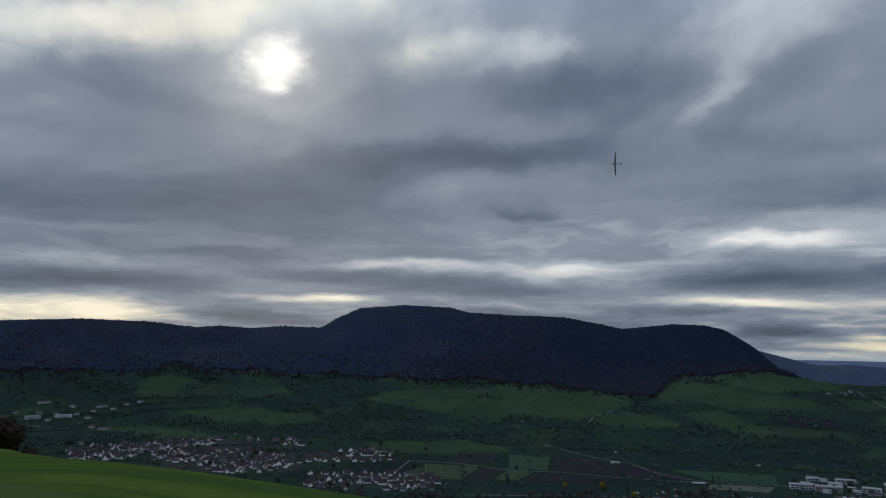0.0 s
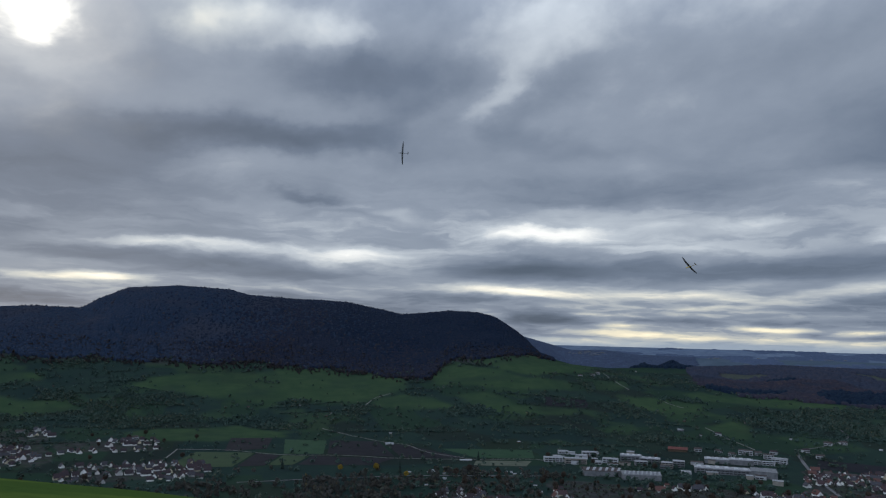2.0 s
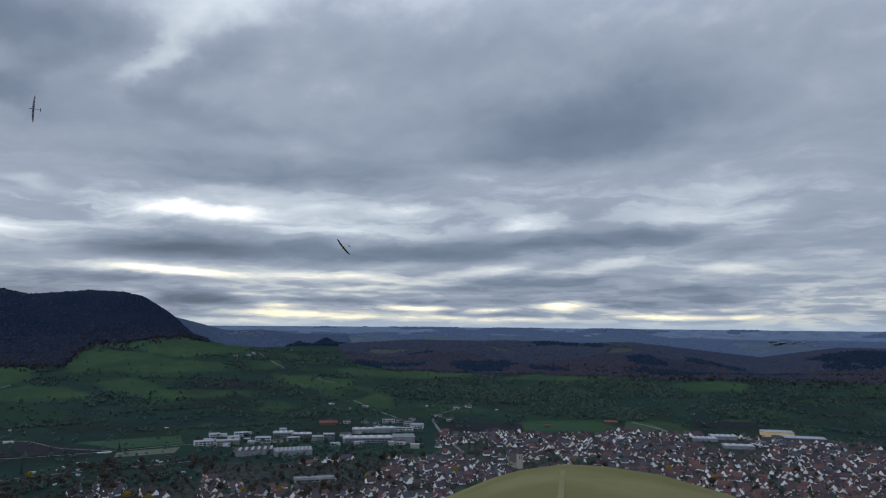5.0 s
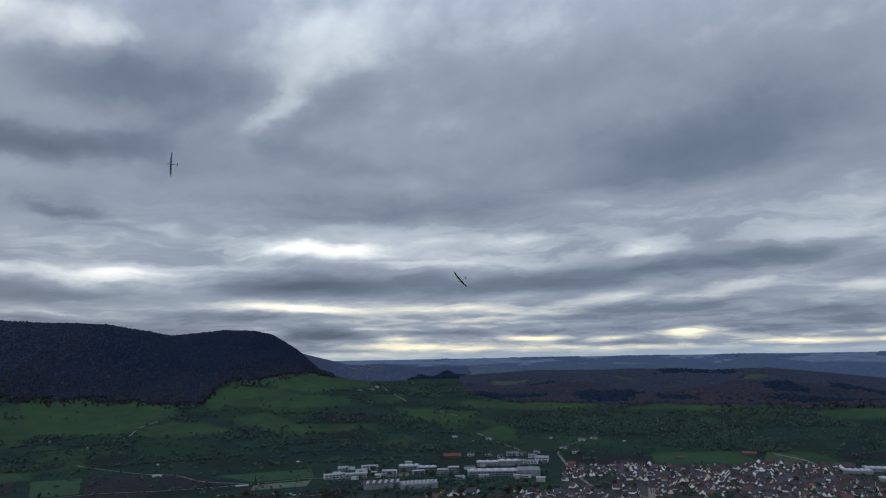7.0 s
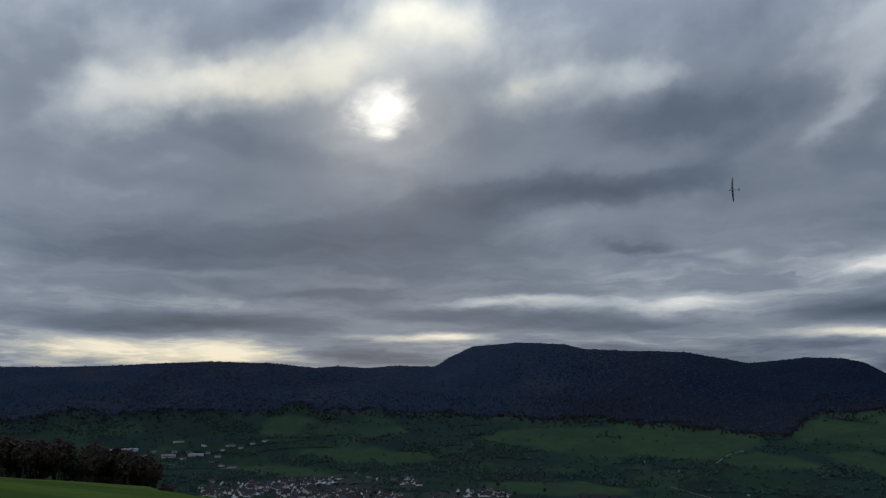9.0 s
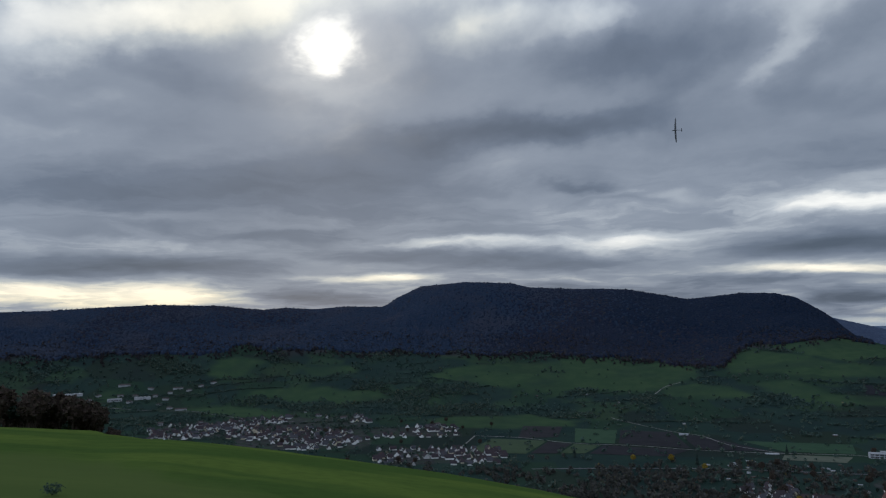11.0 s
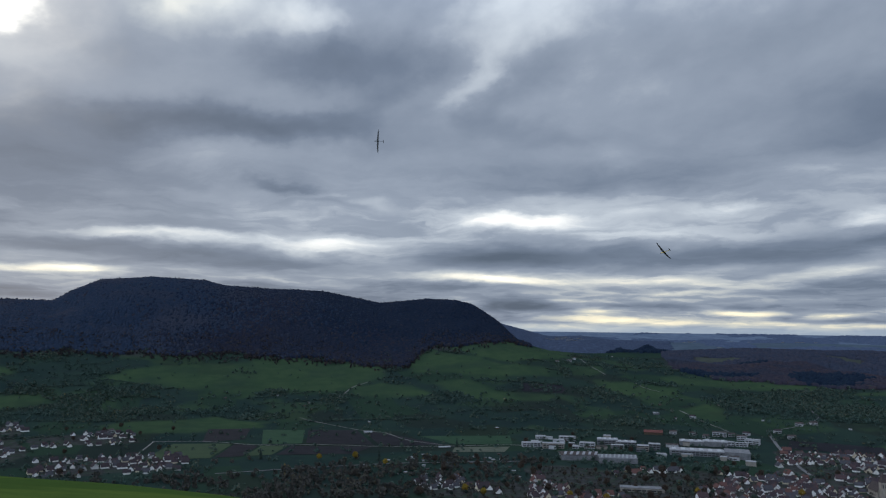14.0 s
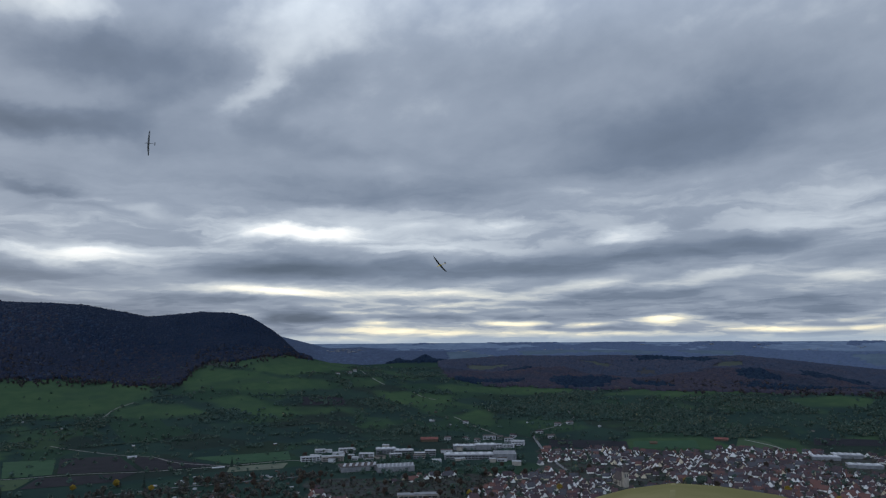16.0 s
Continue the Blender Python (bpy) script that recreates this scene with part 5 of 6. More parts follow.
# ---- halls, barns and other large buildings ----
def hall(name, az, r, w, d, h, walls, roofs, label, turn=0.0, skylights=0, band=False, saw=0, gable=False):
    top = empty(name, seat_at(az, r + d / 2, turn))
    b = bmesh.new()
    block(b, -w / 2, w / 2, -d / 2, d / 2, -2.5, h)
    part("wall", b, walls, top)
    if gable:
        b = bmesh.new()
        prism(b, [(-d / 2 - 0.6, h), (d / 2 + 0.6, h), (0, h + d * 0.28)], -w / 2 - 0.6, w / 2 + 0.6)
        bmesh.ops.rotate(b, verts=b.verts, matrix=Matrix.Rotation(radians(90), 3, "Z"))
        part("roof", b, roofs, top)
    elif saw:
        b = bmesh.new()
        prism(b, [(-d / 2 - 0.4, h), (d / 2 + 0.4, h), (0, h + d * 0.10)], -w / 2 - 0.4, w / 2 + 0.4)
        bmesh.ops.rotate(b, verts=b.verts, matrix=Matrix.Rotation(radians(90), 3, "Z"))
        part("roof", b, roofs, top)
        step = w / saw
        for i in range(saw):
            x, lean = -w / 2 + (i + 0.3) * step, 0.45 * step
            b = bmesh.new()
            front, back = -d * 0.46, -d * 0.06
            zf, zb = h + 0.02 * d, h + 0.092 * d
            v = [b.verts.new(p) for p in ((x, front, zf), (x + 0.42 * step, front, zf), (x + 0.42 * step + lean, back, zb), (x + lean, back, zb),
                                          (x, front, zf + 0.7), (x + 0.42 * step, front, zf + 0.7), (x + 0.42 * step + lean, back, zb + 0.7), (x + lean, back, zb + 0.7))]
            for f in ((4, 5, 6, 7), (0, 1, 5, 4), (1, 2, 6, 5), (2, 3, 7, 6), (3, 0, 4, 7)):
                b.faces.new([v[q] for q in f])
            part("skylight", b, FLAT_ROOF, top)
    else:
        b = bmesh.new()
        block(b, -w / 2 - 0.3, w / 2 + 0.3, -d / 2 - 0.3, d / 2 + 0.3, h, h + 0.5)
        part("roof", b, roofs, top)
        for i in range(skylights):
            b = bmesh.new()
            x = -w / 2 + (i + 0.5) * w / skylights
            block(b, x - w / skylights * 0.22, x + w / skylights * 0.22, -d * 0.35, d * 0.35, h + 0.5, h + 1.4)
            part("skylight", b, WHITE_PANEL, top)
    if band:
        for z in np.arange(1.2, h - 1.4, 3.3):
            for x in np.arange(-w * 0.46, w * 0.46 - 3, 6.2):
                b = bmesh.new()
                block(b, x, min(x + 5.2, w * 0.46), -d / 2 - 0.08, -d / 2, z, z + 1.9)
                part("window", b, WINDOW, top)
    return tagged(top, label, "building")


hall("office_building", 25.61, 1306, 32, 14, 7.02, WHITE_PANEL, FLAT_ROOF, "white two-storey office block with window bands", 8, band=True)
hall("apartment_block", 27.27, 1298, 37, 13, 8.58, BEIGE_PANEL, FLAT_ROOF, "beige flat-roofed apartment block", 4, band=True)
hall("office_building", 28.35, 1380, 30, 14, 7.02, WHITE_PANEL, FLAT_ROOF, "white modern office block behind the apartment block", 6, band=True)
hall("workshop", 29.82, 1322, 26, 16, 7.02, WHITE_PANEL, FLAT_ROOF, "white workshop with a flat roof", -5, band=True)
hall("factory_hall", 31.29, 1354, 36, 24, 8.58, GREY_PANEL, FLAT_ROOF, "grey stepped factory hall with roof lights", 0, 4, band=True)
hall("factory_hall", 32.65, 1344, 34, 22, 7.02, GREY_PANEL, FLAT_ROOF, "grey factory hall with roof lights", 0, 3, band=True)
hall("office_building", 33.85, 1304, 19, 14, 9.36, BEIGE_PANEL, FLAT_ROOF, "grey-beige block beside the factory halls", 0, band=True)
hall("office_building", 34.67, 1320, 19, 16, 10.1, GREY_PANEL, FLAT_ROOF, "grey office block with window bands", 0, band=True)
hall("factory_hall", 37.6, 1290, 85, 30, 8, GREY_PANEL, FLAT_ROOF, "long grey hall with a dark window band", 3, 6, band=True)
hall("factory_hall", 37.26, 1384, 40, 26, 7, GREY_PANEL, FLAT_ROOF, "grey low hall behind the long hall", 3, 3)
hall("factory_hall", 38.88, 1388, 39, 26, 8, GREY_PANEL, FLAT_ROOF, "grey low hall with roof lights", 3, 3)
hall("warehouse", 40.33, 1284, 38, 40, 10.1, GREY_PANEL, GREY_PANEL, "large grey metal warehouse", 3)
hall("factory_hall", 29.14, 1200, 58, 34, 8, GREY_PANEL, SLATE, "dark grey factory with slanting roof lights", 10, saw=6)
hall("factory_hall", 31.96, 1188, 58, 34, 8, GREY_PANEL, GREY_PANEL, "grey factory with pale slanting roof lights", 10, saw=9)
hall("school_building", 39.19, 1492, 25, 14, 8, WHITE_PANEL, SLATE, "white building with a dark hipped roof", 0, band=True)
hall("school_building", 40.67, 1470, 17, 14, 7.8, WHITE_PANEL, SLATE, "white tall building on the estate's edge", 0, band=True)
hall("school_building", 41.38, 1434, 24, 14, 8.58, WHITE_PANEL, FLAT_ROOF, "white modern building with window bands", -10, band=True)
hall("school_building", 33.74, 992, 55, 14, 5, BEIGE_PANEL, GREY_PANEL, "long low pale building among trees", 5, band=True)
hall("barn", 34.61, 1476, 34, 14, 4.5, TIMBER, RED_ROOF, "long barn with a bright red sheet roof", 2, gable=True)
hall("barn", 34.83, 1686, 12, 8, 2.6, GREY_PANEL, FLAT_ROOF, "white farm shed on the hillside", 12, gable=True)
hall("hut", 51.35, 1478, 13, 9, 3.2, TIMBER, TIMBER, "dark wooden hut standing in a meadow", 5, gable=True)
hall("barn", 56.05, 1546, 25, 11, 3.4, TIMBER, RED_ROOF, "weathered barn with a rusty red roof", 0, gable=True)
hall("factory_hall", 62.62, 1408, 44, 24, 5, GREY_PANEL, FLAT_ROOF, "pale factory hall with roof lights behind houses", 12, 5)
hall("factory_hall", 63.94, 1440, 47, 26, 5.5, GREY_PANEL, FLAT_ROOF, "pale factory hall at the village edge", 12, 5)
hall("factory_hall", 64.93, 1354, 50, 22, 5, GREY_PANEL, FLAT_ROOF, "grey low hall between houses", 12, 4)
hall("warehouse", 67.47, 1510, 55, 30, 8.58, YELLOW_PANEL, FLAT_ROOF, "yellow warehouse at the village edge", 10)
hall("warehouse", 69.18, 1466, 68, 30, 7.8, DARK_PANEL, FLAT_ROOF, "dark long warehouse with a pale roof", 10)
hall("shed", 13.15, 1440, 15, 7, 2.4, WHITE_PANEL, FLAT_ROOF, "white farm shed beside a ploughed field", 6, gable=True)
hall("polytunnel", 19.0, 1284, 20, 5, 1.1, WHITE_PANEL, WHITE_PANEL, "long low white polytunnel beside the road", 4)
hall("factory_hall", -31.52, 2168, 70, 20, 4, WHITE_PANEL, FLAT_ROOF, "long white hall in the upper valley", 0, 5)
hall("factory_hall", -28.57, 2104, 34, 16, 5.5, WHITE_PANEL, FLAT_ROOF, "white hall in the upper hamlet", 6, band=True)
hall("factory_hall", -26.73, 2106, 40, 16, 4.5, WHITE_PANEL, FLAT_ROOF, "white hall with a pale flat roof", -4, 4)
hall("barn", -27.97, 2220, 30, 10, 3.5, WHITE_PANEL, SLATE, "white farm building under the wood", 5, gable=True)
hall("barn", -24.37, 2172, 26, 9, 3.5, WHITE_PANEL, SLATE, "white farm building on the slope", 10, gable=True)
hall("barn", -24.14, 1952, 28, 10, 3.5, WHITE_PANEL, SLATE, "white barn beside the road", 0, gable=True)
hall("school_building", -12.48, 1660, 26, 11, 5, WHITE_PANEL, SLATE, "white building above the village roofs", 0, band=True, gable=True)


SHEDS = [(6.3, 1870), (8.3, 1752), (13.2, 1572), (20.7, 1796), (23.0, 1496), (39.2, 1818), (42.1, 1674), (35.1, 1786), (31.7, 2756), (36.2, 1650),
         (53.4, 1786), (56.6, 1842), (-1.0, 2310), (-10.6, 2166), (8.6, 1775), (-15.2, 1820), (36.0, 1718), (62.0, 1700), (47.5, 1640), (2.5, 1880)]
for i, (az, r) in enumerate(SHEDS):
    hall("shed", az, r, random.uniform(3.2, 6), random.uniform(3, 5), random.uniform(1.6, 2.3), (WHITE_PANEL, TIMBER, BEIGE_PANEL)[i % 3], (FLAT_ROOF, SLATE)[i % 2],
         ("pale farm shed on the meadow slope", "weathered wooden shed on the meadow slope", "beige garden hut on the meadow slope")[i % 3], random.uniform(-30, 30), gable=True)
HILL_HOUSES = [(44.4, 1644), (43.0, 1562), (43.9, 1516), (44.3, 1350), (45.7, 1360), (45.3, 1662), (27.6, 2206), (28.5, 2248), (28.9, 2290), (36.0, 1494), (37.4, 1492), (37.4, 1658), (46.6, 1382),
               (-16.5, 1745), (-14.2, 1730), (-19.8, 1700), (-22.8, 1690), (-5.2, 1540), (-25.5, 1690), (38.3, 1470), (40.0, 1500), (41.0, 1520)]
for az, r in HILL_HOUSES:
    hall("farmhouse", az, r, random.uniform(10, 14), random.uniform(8.5, 10), random.uniform(4, 5.2), WHITE_PANEL, (SLATE, SLATE, FAR_ROOFS[0])[int(r) % 3], "white farmhouse with a dark gable roof", random.uniform(-50, 50), gable=True, band=True)
HAMLET = [(-33, 2150), (-30.2, 2120), (-29.6, 2150), (-27.6, 2080), (-27.2, 2130), (-25.9, 2120), (-25.2, 2090), (-26.2, 2180), (-24.9, 2140), (-23.6, 2150), (-22.8, 2180), (-21.9, 2200), (-25.6, 2040), (-24.9, 1990), (-28.2, 2140)]
for az, r in HAMLET:
    hall("farmhouse", az, r, random.uniform(10, 16), random.uniform(8, 10), random.uniform(3.5, 4.5), WHITE_PANEL, SLATE, "white house of the upper hamlet under a dark roof", random.uniform(-50, 50), gable=True)
for i in range(26):
    az, r = random.uniform(25.3, 41.5), random.uniform(1205, 1420)
    if r < 1260 and az < 34:
        r += 90
    hall("workshop", az, r, random.uniform(10, 22), random.uniform(9, 14), random.uniform(3.5, 7), (WHITE_PANEL, WHITE_PANEL, GREY_PANEL, BEIGE_PANEL)[i % 4], (FLAT_ROOF, FLAT_ROOF, SLATE)[i % 3],
         ("small white flat-roofed workshop on the trading estate", "small white workshop beside larger halls", "small grey workshop beside larger halls", "small beige workshop on the trading estate")[i % 4], random.uniform(-12, 14), band=i % 2 == 0)


def build_church():
    top = empty("church", seat_at(49.15, 1092, 25))
    b = bmesh.new()
    prism(b, [(-5.5, -2), (5.5, -2), (5.5, 9), (0, 17.5), (-5.5, 9)], 0, 24)
    part("nave", b, STONE, top)
    b = bmesh.new()
    for s in (-1, 1):
        prism(b, [(0, 17.6), (0, 18.1), (s * 6.2, 8.5), (s * 6.2, 8.0)][::s], -0.4, 24.4)
    part("nave_roof", b, SLATE, top, "steep dark tiled roof")
    tower = bmesh.new()
    block(tower, -3.6, 3.6, -7.4, -0.2, -2, 21)
    tower = part("tower", tower, STONE, top)
    b = bmesh.new()
    v = [b.verts.new(p) for p in ((-3.9, -7.7, 21), (3.9, -7.7, 21), (3.9, 0.1, 21), (-3.9, 0.1, 21), (0, -3.8, 34))]
    for f in ((0, 1, 4), (1, 2, 4), (2, 3, 4), (3, 0, 4), (3, 2, 1, 0)):
        b.faces.new([v[i] for i in f])
    part("spire", b, SLATE, tower, "dark pointed tower roof")
    for x in (-1.6, 1.6):
        b = bmesh.new()
        block(b, x - 0.6, x + 0.6, -7.5, -7.38, 14, 18.5)
        part("louvre", b, WINDOW, tower)
    for y in (4, 9, 14, 19):
        for x in (-5.58, 5.5):
            b = bmesh.new()
            block(b, x, x + 0.08, y - 0.6, y + 0.6, 2.5, 7.5)
            part("window", b, WINDOW, top)
    tagged(top, "old stone village church with a square tower", "church")


build_church()


# ---- single trees ----
def leafy_tree(name, height, width, leaf, label, seed, trunk_share=0.3, leaves=520, group="trees"):
    """Tapered trunk with limbs and a crown of many small clumps, with gaps."""
    g = np.random.default_rng(seed)
    top = empty(name)
    b = bmesh.new()

    def limb(p, q, r0, r1):
        d = (q - p).normalized()
        side = d.orthogonal().normalized()
        other = d.cross(side)
        rings = []
        for c, rad in ((p, r0), (q, r1)):
            rings.append([b.verts.new(c + rad * (math.cos(t) * side + math.sin(t) * other)) for t in np.arange(5) * 2 * math.pi / 5])
        for i in range(5):
            b.faces.new((rings[0][i], rings[0][(i + 1) % 5], rings[1][(i + 1) % 5], rings[1][i]))
    fork = Vector((0, 0, height * trunk_share))
    limb(Vector((0, 0, -0.6)), fork, height * 0.028, height * 0.02)
    tips = []
    for i in range(9):
        t = g.uniform(0, 2 * math.pi)
        tip = fork + Vector((math.cos(t) * width * g.uniform(0.15, 0.42), math.sin(t) * width * g.uniform(0.15, 0.42), height * g.uniform(0.2, 0.62)))
        limb(fork * g.uniform(0.8, 1.0), tip, height * 0.014, height * 0.005)
        tips.append(tip)
    part("trunk", b, BARK, top)
    n = leaves
    u = g.normal(size=(n, 3))
    u /= np.linalg.norm(u, axis=1)[:, None]
    rad = g.uniform(0.35, 1.0, n) ** 0.5
    lump = 0.78 + 0.30 * fbm(u[:, 0] * 3 + seed, u[:, 1] * 3 + u[:, 2] * 2, 1.0, 2, seed)
    c = u * (rad * lump)[:, None] * np.array([width / 2, width / 2, height * (1 - trunk_share) / 2 * 1.05]) + np.array([0, 0, height * (1 + trunk_share) / 2])
    size = g.uniform(0.035, 0.075, n) * height
    tri = np.array([(1, 0, -0.33), (-0.5, 0.87, -0.33), (-0.5, -0.87, -0.33), (0, 0, 1.0)])
    faces = np.array([(0, 1, 3), (1, 2, 3), (2, 0, 3), (0, 2, 1)])
    q = g.normal(size=(n, 4))
    q /= np.linalg.norm(q, axis=1)[:, None]
    w, x, y, z = q.T
    rot = np.stack([np.stack([1 - 2 * (y * y + z * z), 2 * (x * y - z * w), 2 * (x * z + y * w)], -1), np.stack([2 * (x * y + z * w), 1 - 2 * (x * x + z * z), 2 * (y * z - x * w)], -1),
                    np.stack([2 * (x * z - y * w), 2 * (y * z + x * w), 1 - 2 * (x * x + y * y)], -1)], 1)
    verts = (np.einsum("nij,kj->nki", rot, tri) * size[:, None, None] + c[:, None]).reshape(-1, 3)
    crown = new("crown", mesh_from("crown", verts, (faces[None] + 4 * np.arange(n)[:, None, None]).reshape(-1, 3), [leaf]))
    crown.parent = top
    return tagged(top, label, "tree", group)


def fir_tree(height, width, label):
    top = empty("fir_tree")
    b = bmesh.new()
    block(b, -0.25, 0.25, -0.25, 0.25, -0.5, height * 0.3)
    part("trunk", b, BARK, top)
    b = bmesh.new()
    g = random.Random(5)
    for i in range(9):
        z, rad = height * (0.1 + 0.095 * i), width / 2 * (1 - i / 9.6)
        tip = b.verts.new((0, 0, z + height * 0.17))
        ring = [b.verts.new((math.cos(a * math.pi / 6 + i) * rad * g.uniform(0.7, 1.1), math.sin(a * math.pi / 6 + i) * rad * g.uniform(0.7, 1.1), z - g.uniform(0, 0.03) * height)) for a in range(12)]
        for a in range(12):
            b.faces.new((ring[a], ring[(a + 1) % 12], tip))
        b.faces.new(ring[::-1])
    part("crown", b, FIR_GREEN, top)
    return tagged(top, label, "tree", "firs")


def stand(proto, places, used, size=(0.85, 1.2)):
    for az, r in places:
        m = seat_at(az, r, random.uniform(0, 360))
        m = m @ Matrix.Scale(random.uniform(*size), 4)
        if proto in used:
            copy_thing(proto, m)
        else:
            proto.matrix_world = m
            used.append(proto)


used = []
edge_trees = [leafy_tree("autumn_tree", 13, 8.5, AUTUMN, "brown autumn tree at the edge of the meadow", 3, leaves=750), leafy_tree("autumn_tree", 11, 8, AUTUMN, "russet autumn tree in a thick row", 4, leaves=750),
              leafy_tree("green_tree", 10, 7.5, ORCHARD, "dull green tree in a thick row", 6, leaves=650)]
for i in range(190):
    az = -54 + 28.5 * (i / 189) + random.uniform(-0.5, 0.5)
    top = 12.5 - 6.5 * float(soft(-32.5, -26.0, az))
    r = random.uniform(252, 345)
    stand(edge_trees[random.choice((0, 0, 1, 1, 2))], [(az, r)], used, (0.085 * top * random.uniform(0.7, 1.0), 0.085 * top))
fir = fir_tree(16, 7, "tall dark fir standing alone in meadows")
stand(fir, [(19.95, 1284), (41.55, 1810), (-3.95, 1440), (-4.4, 1245), (5.2, 1190), (14.0, 1160), (26.0, 1085)], used, (0.9, 1.1))
yellow_tree = leafy_tree("yellow_tree", 10, 8, YELLOW_LEAF, "bright yellow autumn tree beside houses", 8)
stand(yellow_tree, [(9.5, 1165), (12.2, 1170), (28.5, 925), (31.2, 918), (37.6, 1000), (20.6, 940), (22.0, 920), (44.4, 1040), (60.2, 1095), (63.3, 1060), (53.5, 1120), (14.5, 1120)], used)
red_tree = leafy_tree("red_tree", 14, 12, AUTUMN, "broad russet autumn tree beside the estate", 9, leaves=900)
stand(red_tree, [(36.0, 1165), (39.6, 1150), (35.2, 1120)], used)
broad_tree = leafy_tree("broad_tree", 15, 14, ORCHARD, "broad dark green tree beside the estate", 10, leaves=900)
stand(broad_tree, [(37.6, 1150), (38.6, 1140), (53.7, 1105), (54.6, 1110), (23.5, 1060), (40.8, 1160)], used)
garden_trees = [leafy_tree("garden_tree", 9, 8, ORCHARD, "round dark green tree among houses", 11), leafy_tree("garden_tree", 11, 9, AUTUMN, "brown autumn tree among houses", 12),
                leafy_tree("garden_tree", 8, 6, FIR_GREEN, "dark evergreen tree in a garden", 13)]
for i in range(205):
    az = random.uniform(17, 76) if i < 140 else random.uniform(17, 42)
    r = random.uniform(890, 1330) if az > 43 else random.uniform(880, 1180)
    stand(garden_trees[random.choice((0, 1, 1, 2))], [(az, r)], used, (0.6, 1.35))
for i in range(55):
    stand(garden_trees[random.choice((0, 0, 1, 2))], [(random.uniform(25, 42), random.uniform(1190, 1440))], used, (0.6, 1.2))
for i in range(38):
    stand(garden_trees[random.choice((0, 1, 2))], [(random.uniform(-26, -1), random.uniform(1130, 1600))], used)


def bare_tree(height, width, label, seed):
    """A leafless tree: a trunk that forks into finer and finer twigs."""
    g = random.Random(seed)
    top = empty("bare_tree")
    trunk, twigs = bmesh.new(), bmesh.new()

    def limb(b, p, q, r0, r1, sides):
        d = (q - p).normalized()
        side = d.orthogonal().normalized()
        other = d.cross(side)
        rings = [[b.verts.new(c + rad * (math.cos(t) * side + math.sin(t) * other)) for t in np.arange(sides) * 2 * math.pi / sides] for c, rad in ((p, r0), (q, r1))]
        for i in range(sides):
            b.faces.new((rings[0][i], rings[0][(i + 1) % sides], rings[1][(i + 1) % sides], rings[1][i]))

    def fork(p, d, length, rad, depth):
        q = p + d * length
        limb(trunk if depth < 2 else twigs, p, q, rad, rad * 0.66, 6 if depth < 2 else 3)
        if depth == 6:
            return
        for _ in range(3 if depth < 4 else 2):
            lean = Vector((g.gauss(0, 1), g.gauss(0, 1), g.gauss(0.25, 0.6)))
            fork(q, (d + 0.62 * lean * width / height).normalized(), length * g.uniform(0.62, 0.86), rad * 0.62, depth + 1)
    fork(Vector((0, 0, -0.5)), Vector((0, 0, 1)), height * 0.27, height * 0.022, 0)
    part("trunk", trunk, BARK, top)
    part("branch", twigs, TWIG, top, "fine leafless brown twigs")
    return tagged(top, label, "tree", "bare trees")


bare = bare_tree(25, 24, "tall leafless tree standing beside the stream", 21)
stand(bare, [(11.9, 1010), (10.6, 1030), (13.3, 1000), (17.2, 985), (24.6, 1010), (-2.0, 1160), (21.8, 975)], used, (0.75, 1.2))
for i in range(34):
    hall("garden_hut", random.uniform(14, 25.5), random.uniform(1035, 1225), random.uniform(3.0, 5.0), random.uniform(2.4, 3.6), random.uniform(1.8, 2.3), (WHITE_PANEL, TIMBER, BEIGE_PANEL)[i % 3], (FLAT_ROOF, SLATE, FLAT_ROOF)[i % 3],
         ("small white garden hut on an allotment", "small weathered garden hut on an allotment", "small beige garden hut on an allotment")[i % 3], random.uniform(-40, 40), gable=True)


def build_bush(az, r, size, label):
    bush = leafy_tree("bush", size, size * 1.6, ORCHARD, label, 17, 0.12, 300, "bushes")
    bush.matrix_world = seat_at(az, r, 0, 0.05)


build_bush(-32.1, 103, 1.7, "low dark bush standing in the meadow")


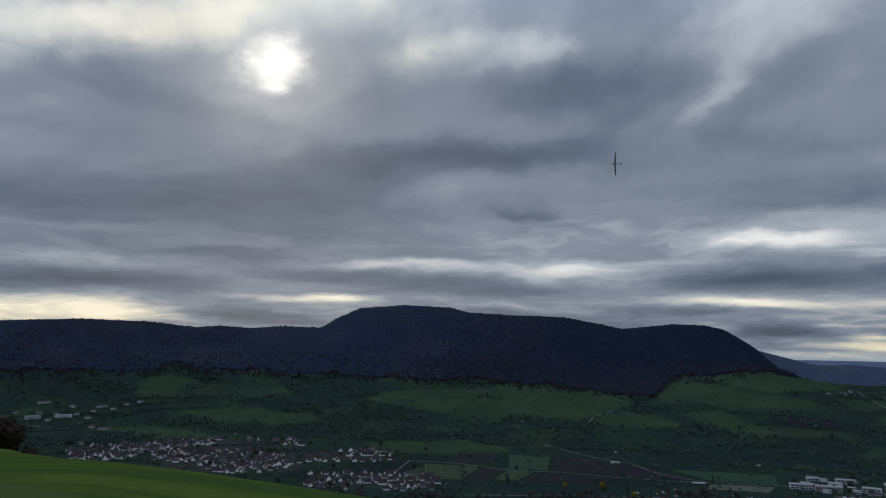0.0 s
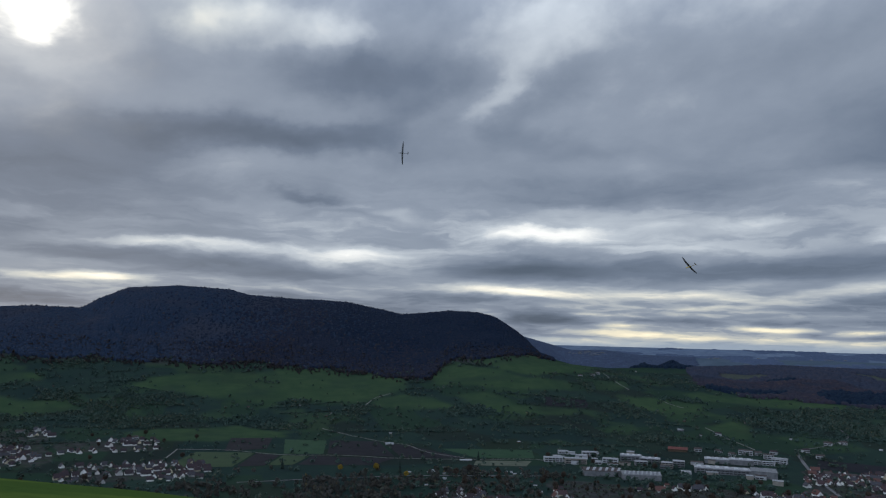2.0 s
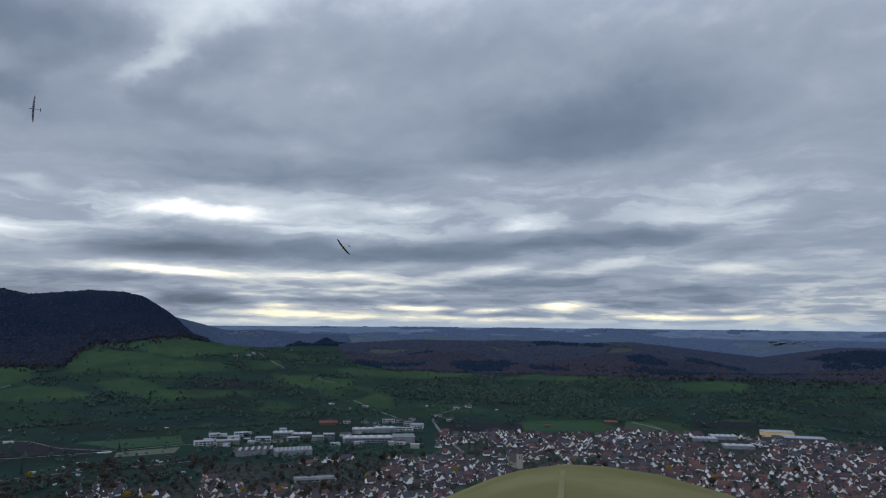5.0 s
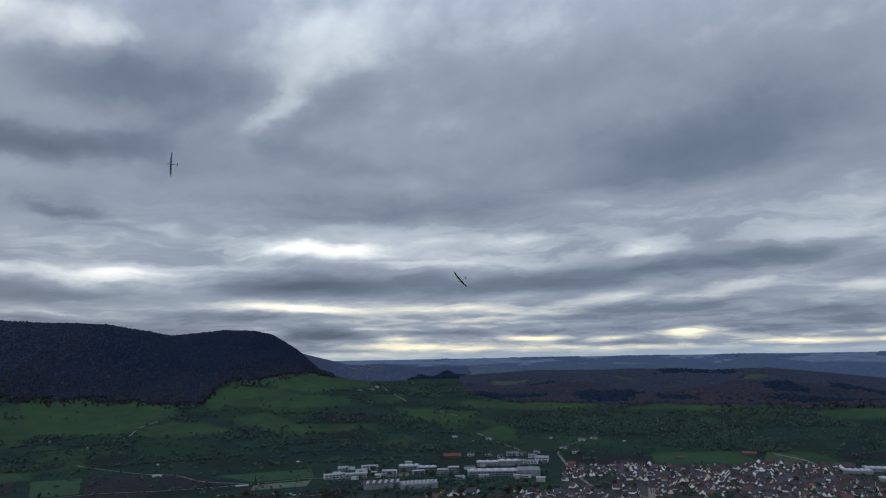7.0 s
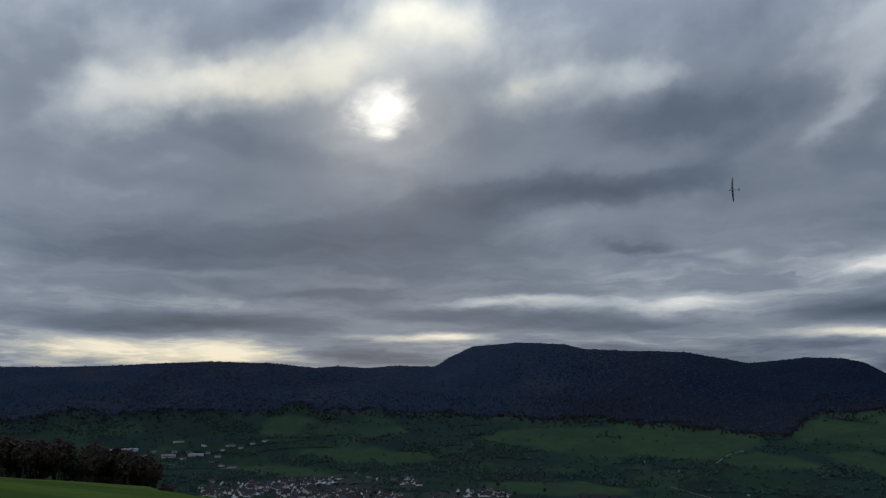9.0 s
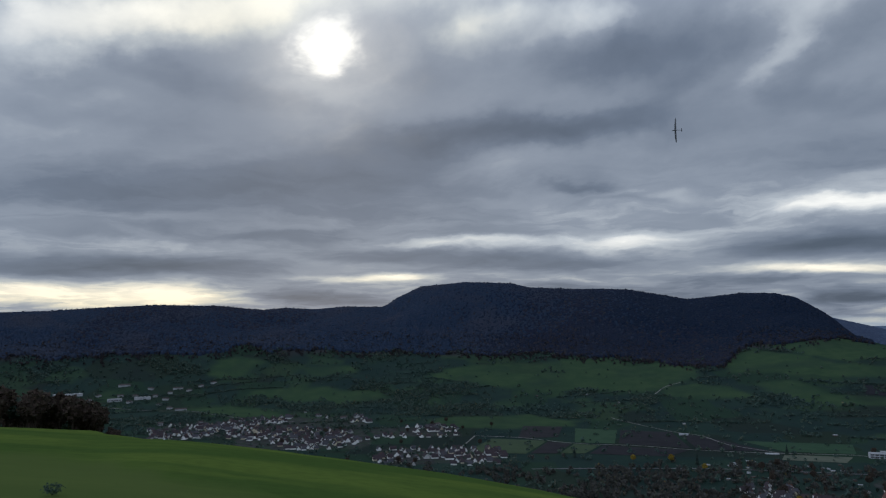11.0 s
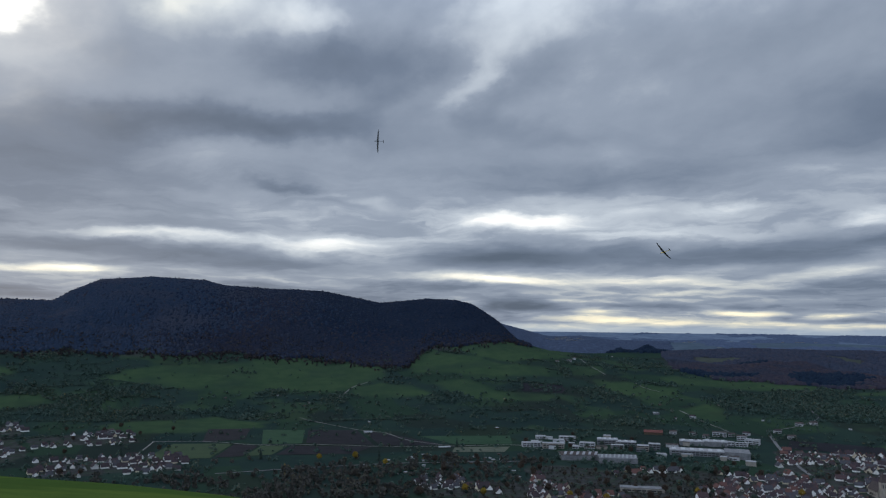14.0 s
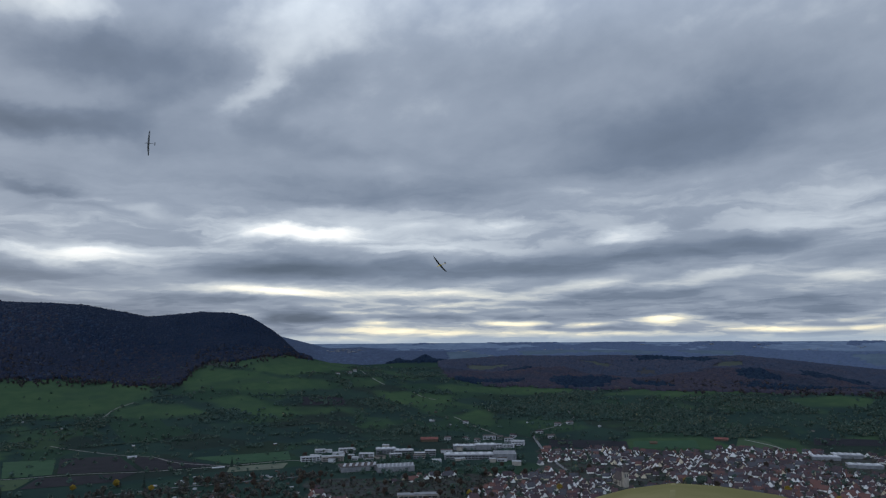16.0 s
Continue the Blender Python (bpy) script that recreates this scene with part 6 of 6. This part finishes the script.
# ---- model gliders over the slope ----
def glider(span, wing_mat, body_mat, label, m):
    top = empty("model_glider", m)
    chord, length = span * 0.08, span * 0.42
    for s in (-1, 1):
        b = bmesh.new()
        rows = []
        for k in range(9):
            f = k / 8
            c = chord * (1 - 0.55 * f ** 2) * (0.35 if k == 8 else 1)
            x, z = s * f * span / 2, span * 0.075 * f ** 2.4
            rows.append([b.verts.new(p) for p in ((x, c * 0.35, z), (x, 0, z + c * 0.07), (x, -c * 0.65, z), (x, 0, z - c * 0.04))])
        for p, q in zip(rows, rows[1:]):
            for i in range(4):
                b.faces.new((p[i], q[i], q[(i + 1) % 4], p[(i + 1) % 4]))
        b.faces.new(rows[-1])
        part("wing", b, wing_mat, top)
    b = bmesh.new()
    rings = []
    for y, rad in ((0.36, 0.006), (0.33, 0.024), (0.2, 0.040), (0.0, 0.036), (-0.25, 0.020), (-0.62, 0.014)):
        rings.append([b.verts.new((rad * length * math.cos(t), y * length, rad * length * math.sin(t))) for t in np.arange(10) * math.pi / 5])
    for p, q in zip(rings, rings[1:]):
        for i in range(10):
            b.faces.new((p[i], p[(i + 1) % 10], q[(i + 1) % 10], q[i]))
    part("fuselage", b, body_mat, top)
    b = bmesh.new()
    block(b, -span * 0.065, span * 0.065, -0.64 * length, -0.57 * length, 0.078 * length, 0.084 * length)
    part("tailplane", b, wing_mat, top)
    b = bmesh.new()
    prism(b, [(-0.003 * length, 0), (0.003 * length, 0), (0.003 * length, 0.085 * length), (-0.003 * length, 0.085 * length)], -0.64 * length, -0.55 * length)
    part("fin", b, wing_mat, top)
    return tagged(top, label, "model glider", "model gliders")


def aloft(az, el, distance, nose, wing):
    """A pose in the air: nose and wing directions are given as (right, up, away) seen from the hilltop."""
    a, e = radians(az), radians(el)
    away = Vector((math.sin(a) * math.cos(e), math.cos(a) * math.cos(e), math.sin(e)))
    right = Vector((math.cos(a), -math.sin(a), 0))
    over = right.cross(away)
    f = (nose[0] * right + nose[1] * over + nose[2] * away).normalized()
    w = (wing[0] * right + wing[1] * over + wing[2] * away)
    w = (w - w.dot(f) * f).normalized()
    n = w.cross(f)
    m = Matrix((w, f, n)).transposed().to_4x4()
    m.translation = Vector((0, 0, EYE)) + away * distance
    return m


glider(4.0, GLIDER_BACKLIT, GLIDER_BACKLIT, "large slender model glider banking steeply in flight", aloft(13.4, 14.2, 125, (-1, 0.02, 0.45), (0.03, -1, 0)))
glider(3.0, GLIDER_DARK, GLIDER_YELLOW, "dark model glider with a yellow fuselage in flight", aloft(35.5, 5.65, 88, (-0.85, -0.3, 0.45), (0.65, -0.76, 0.7)))
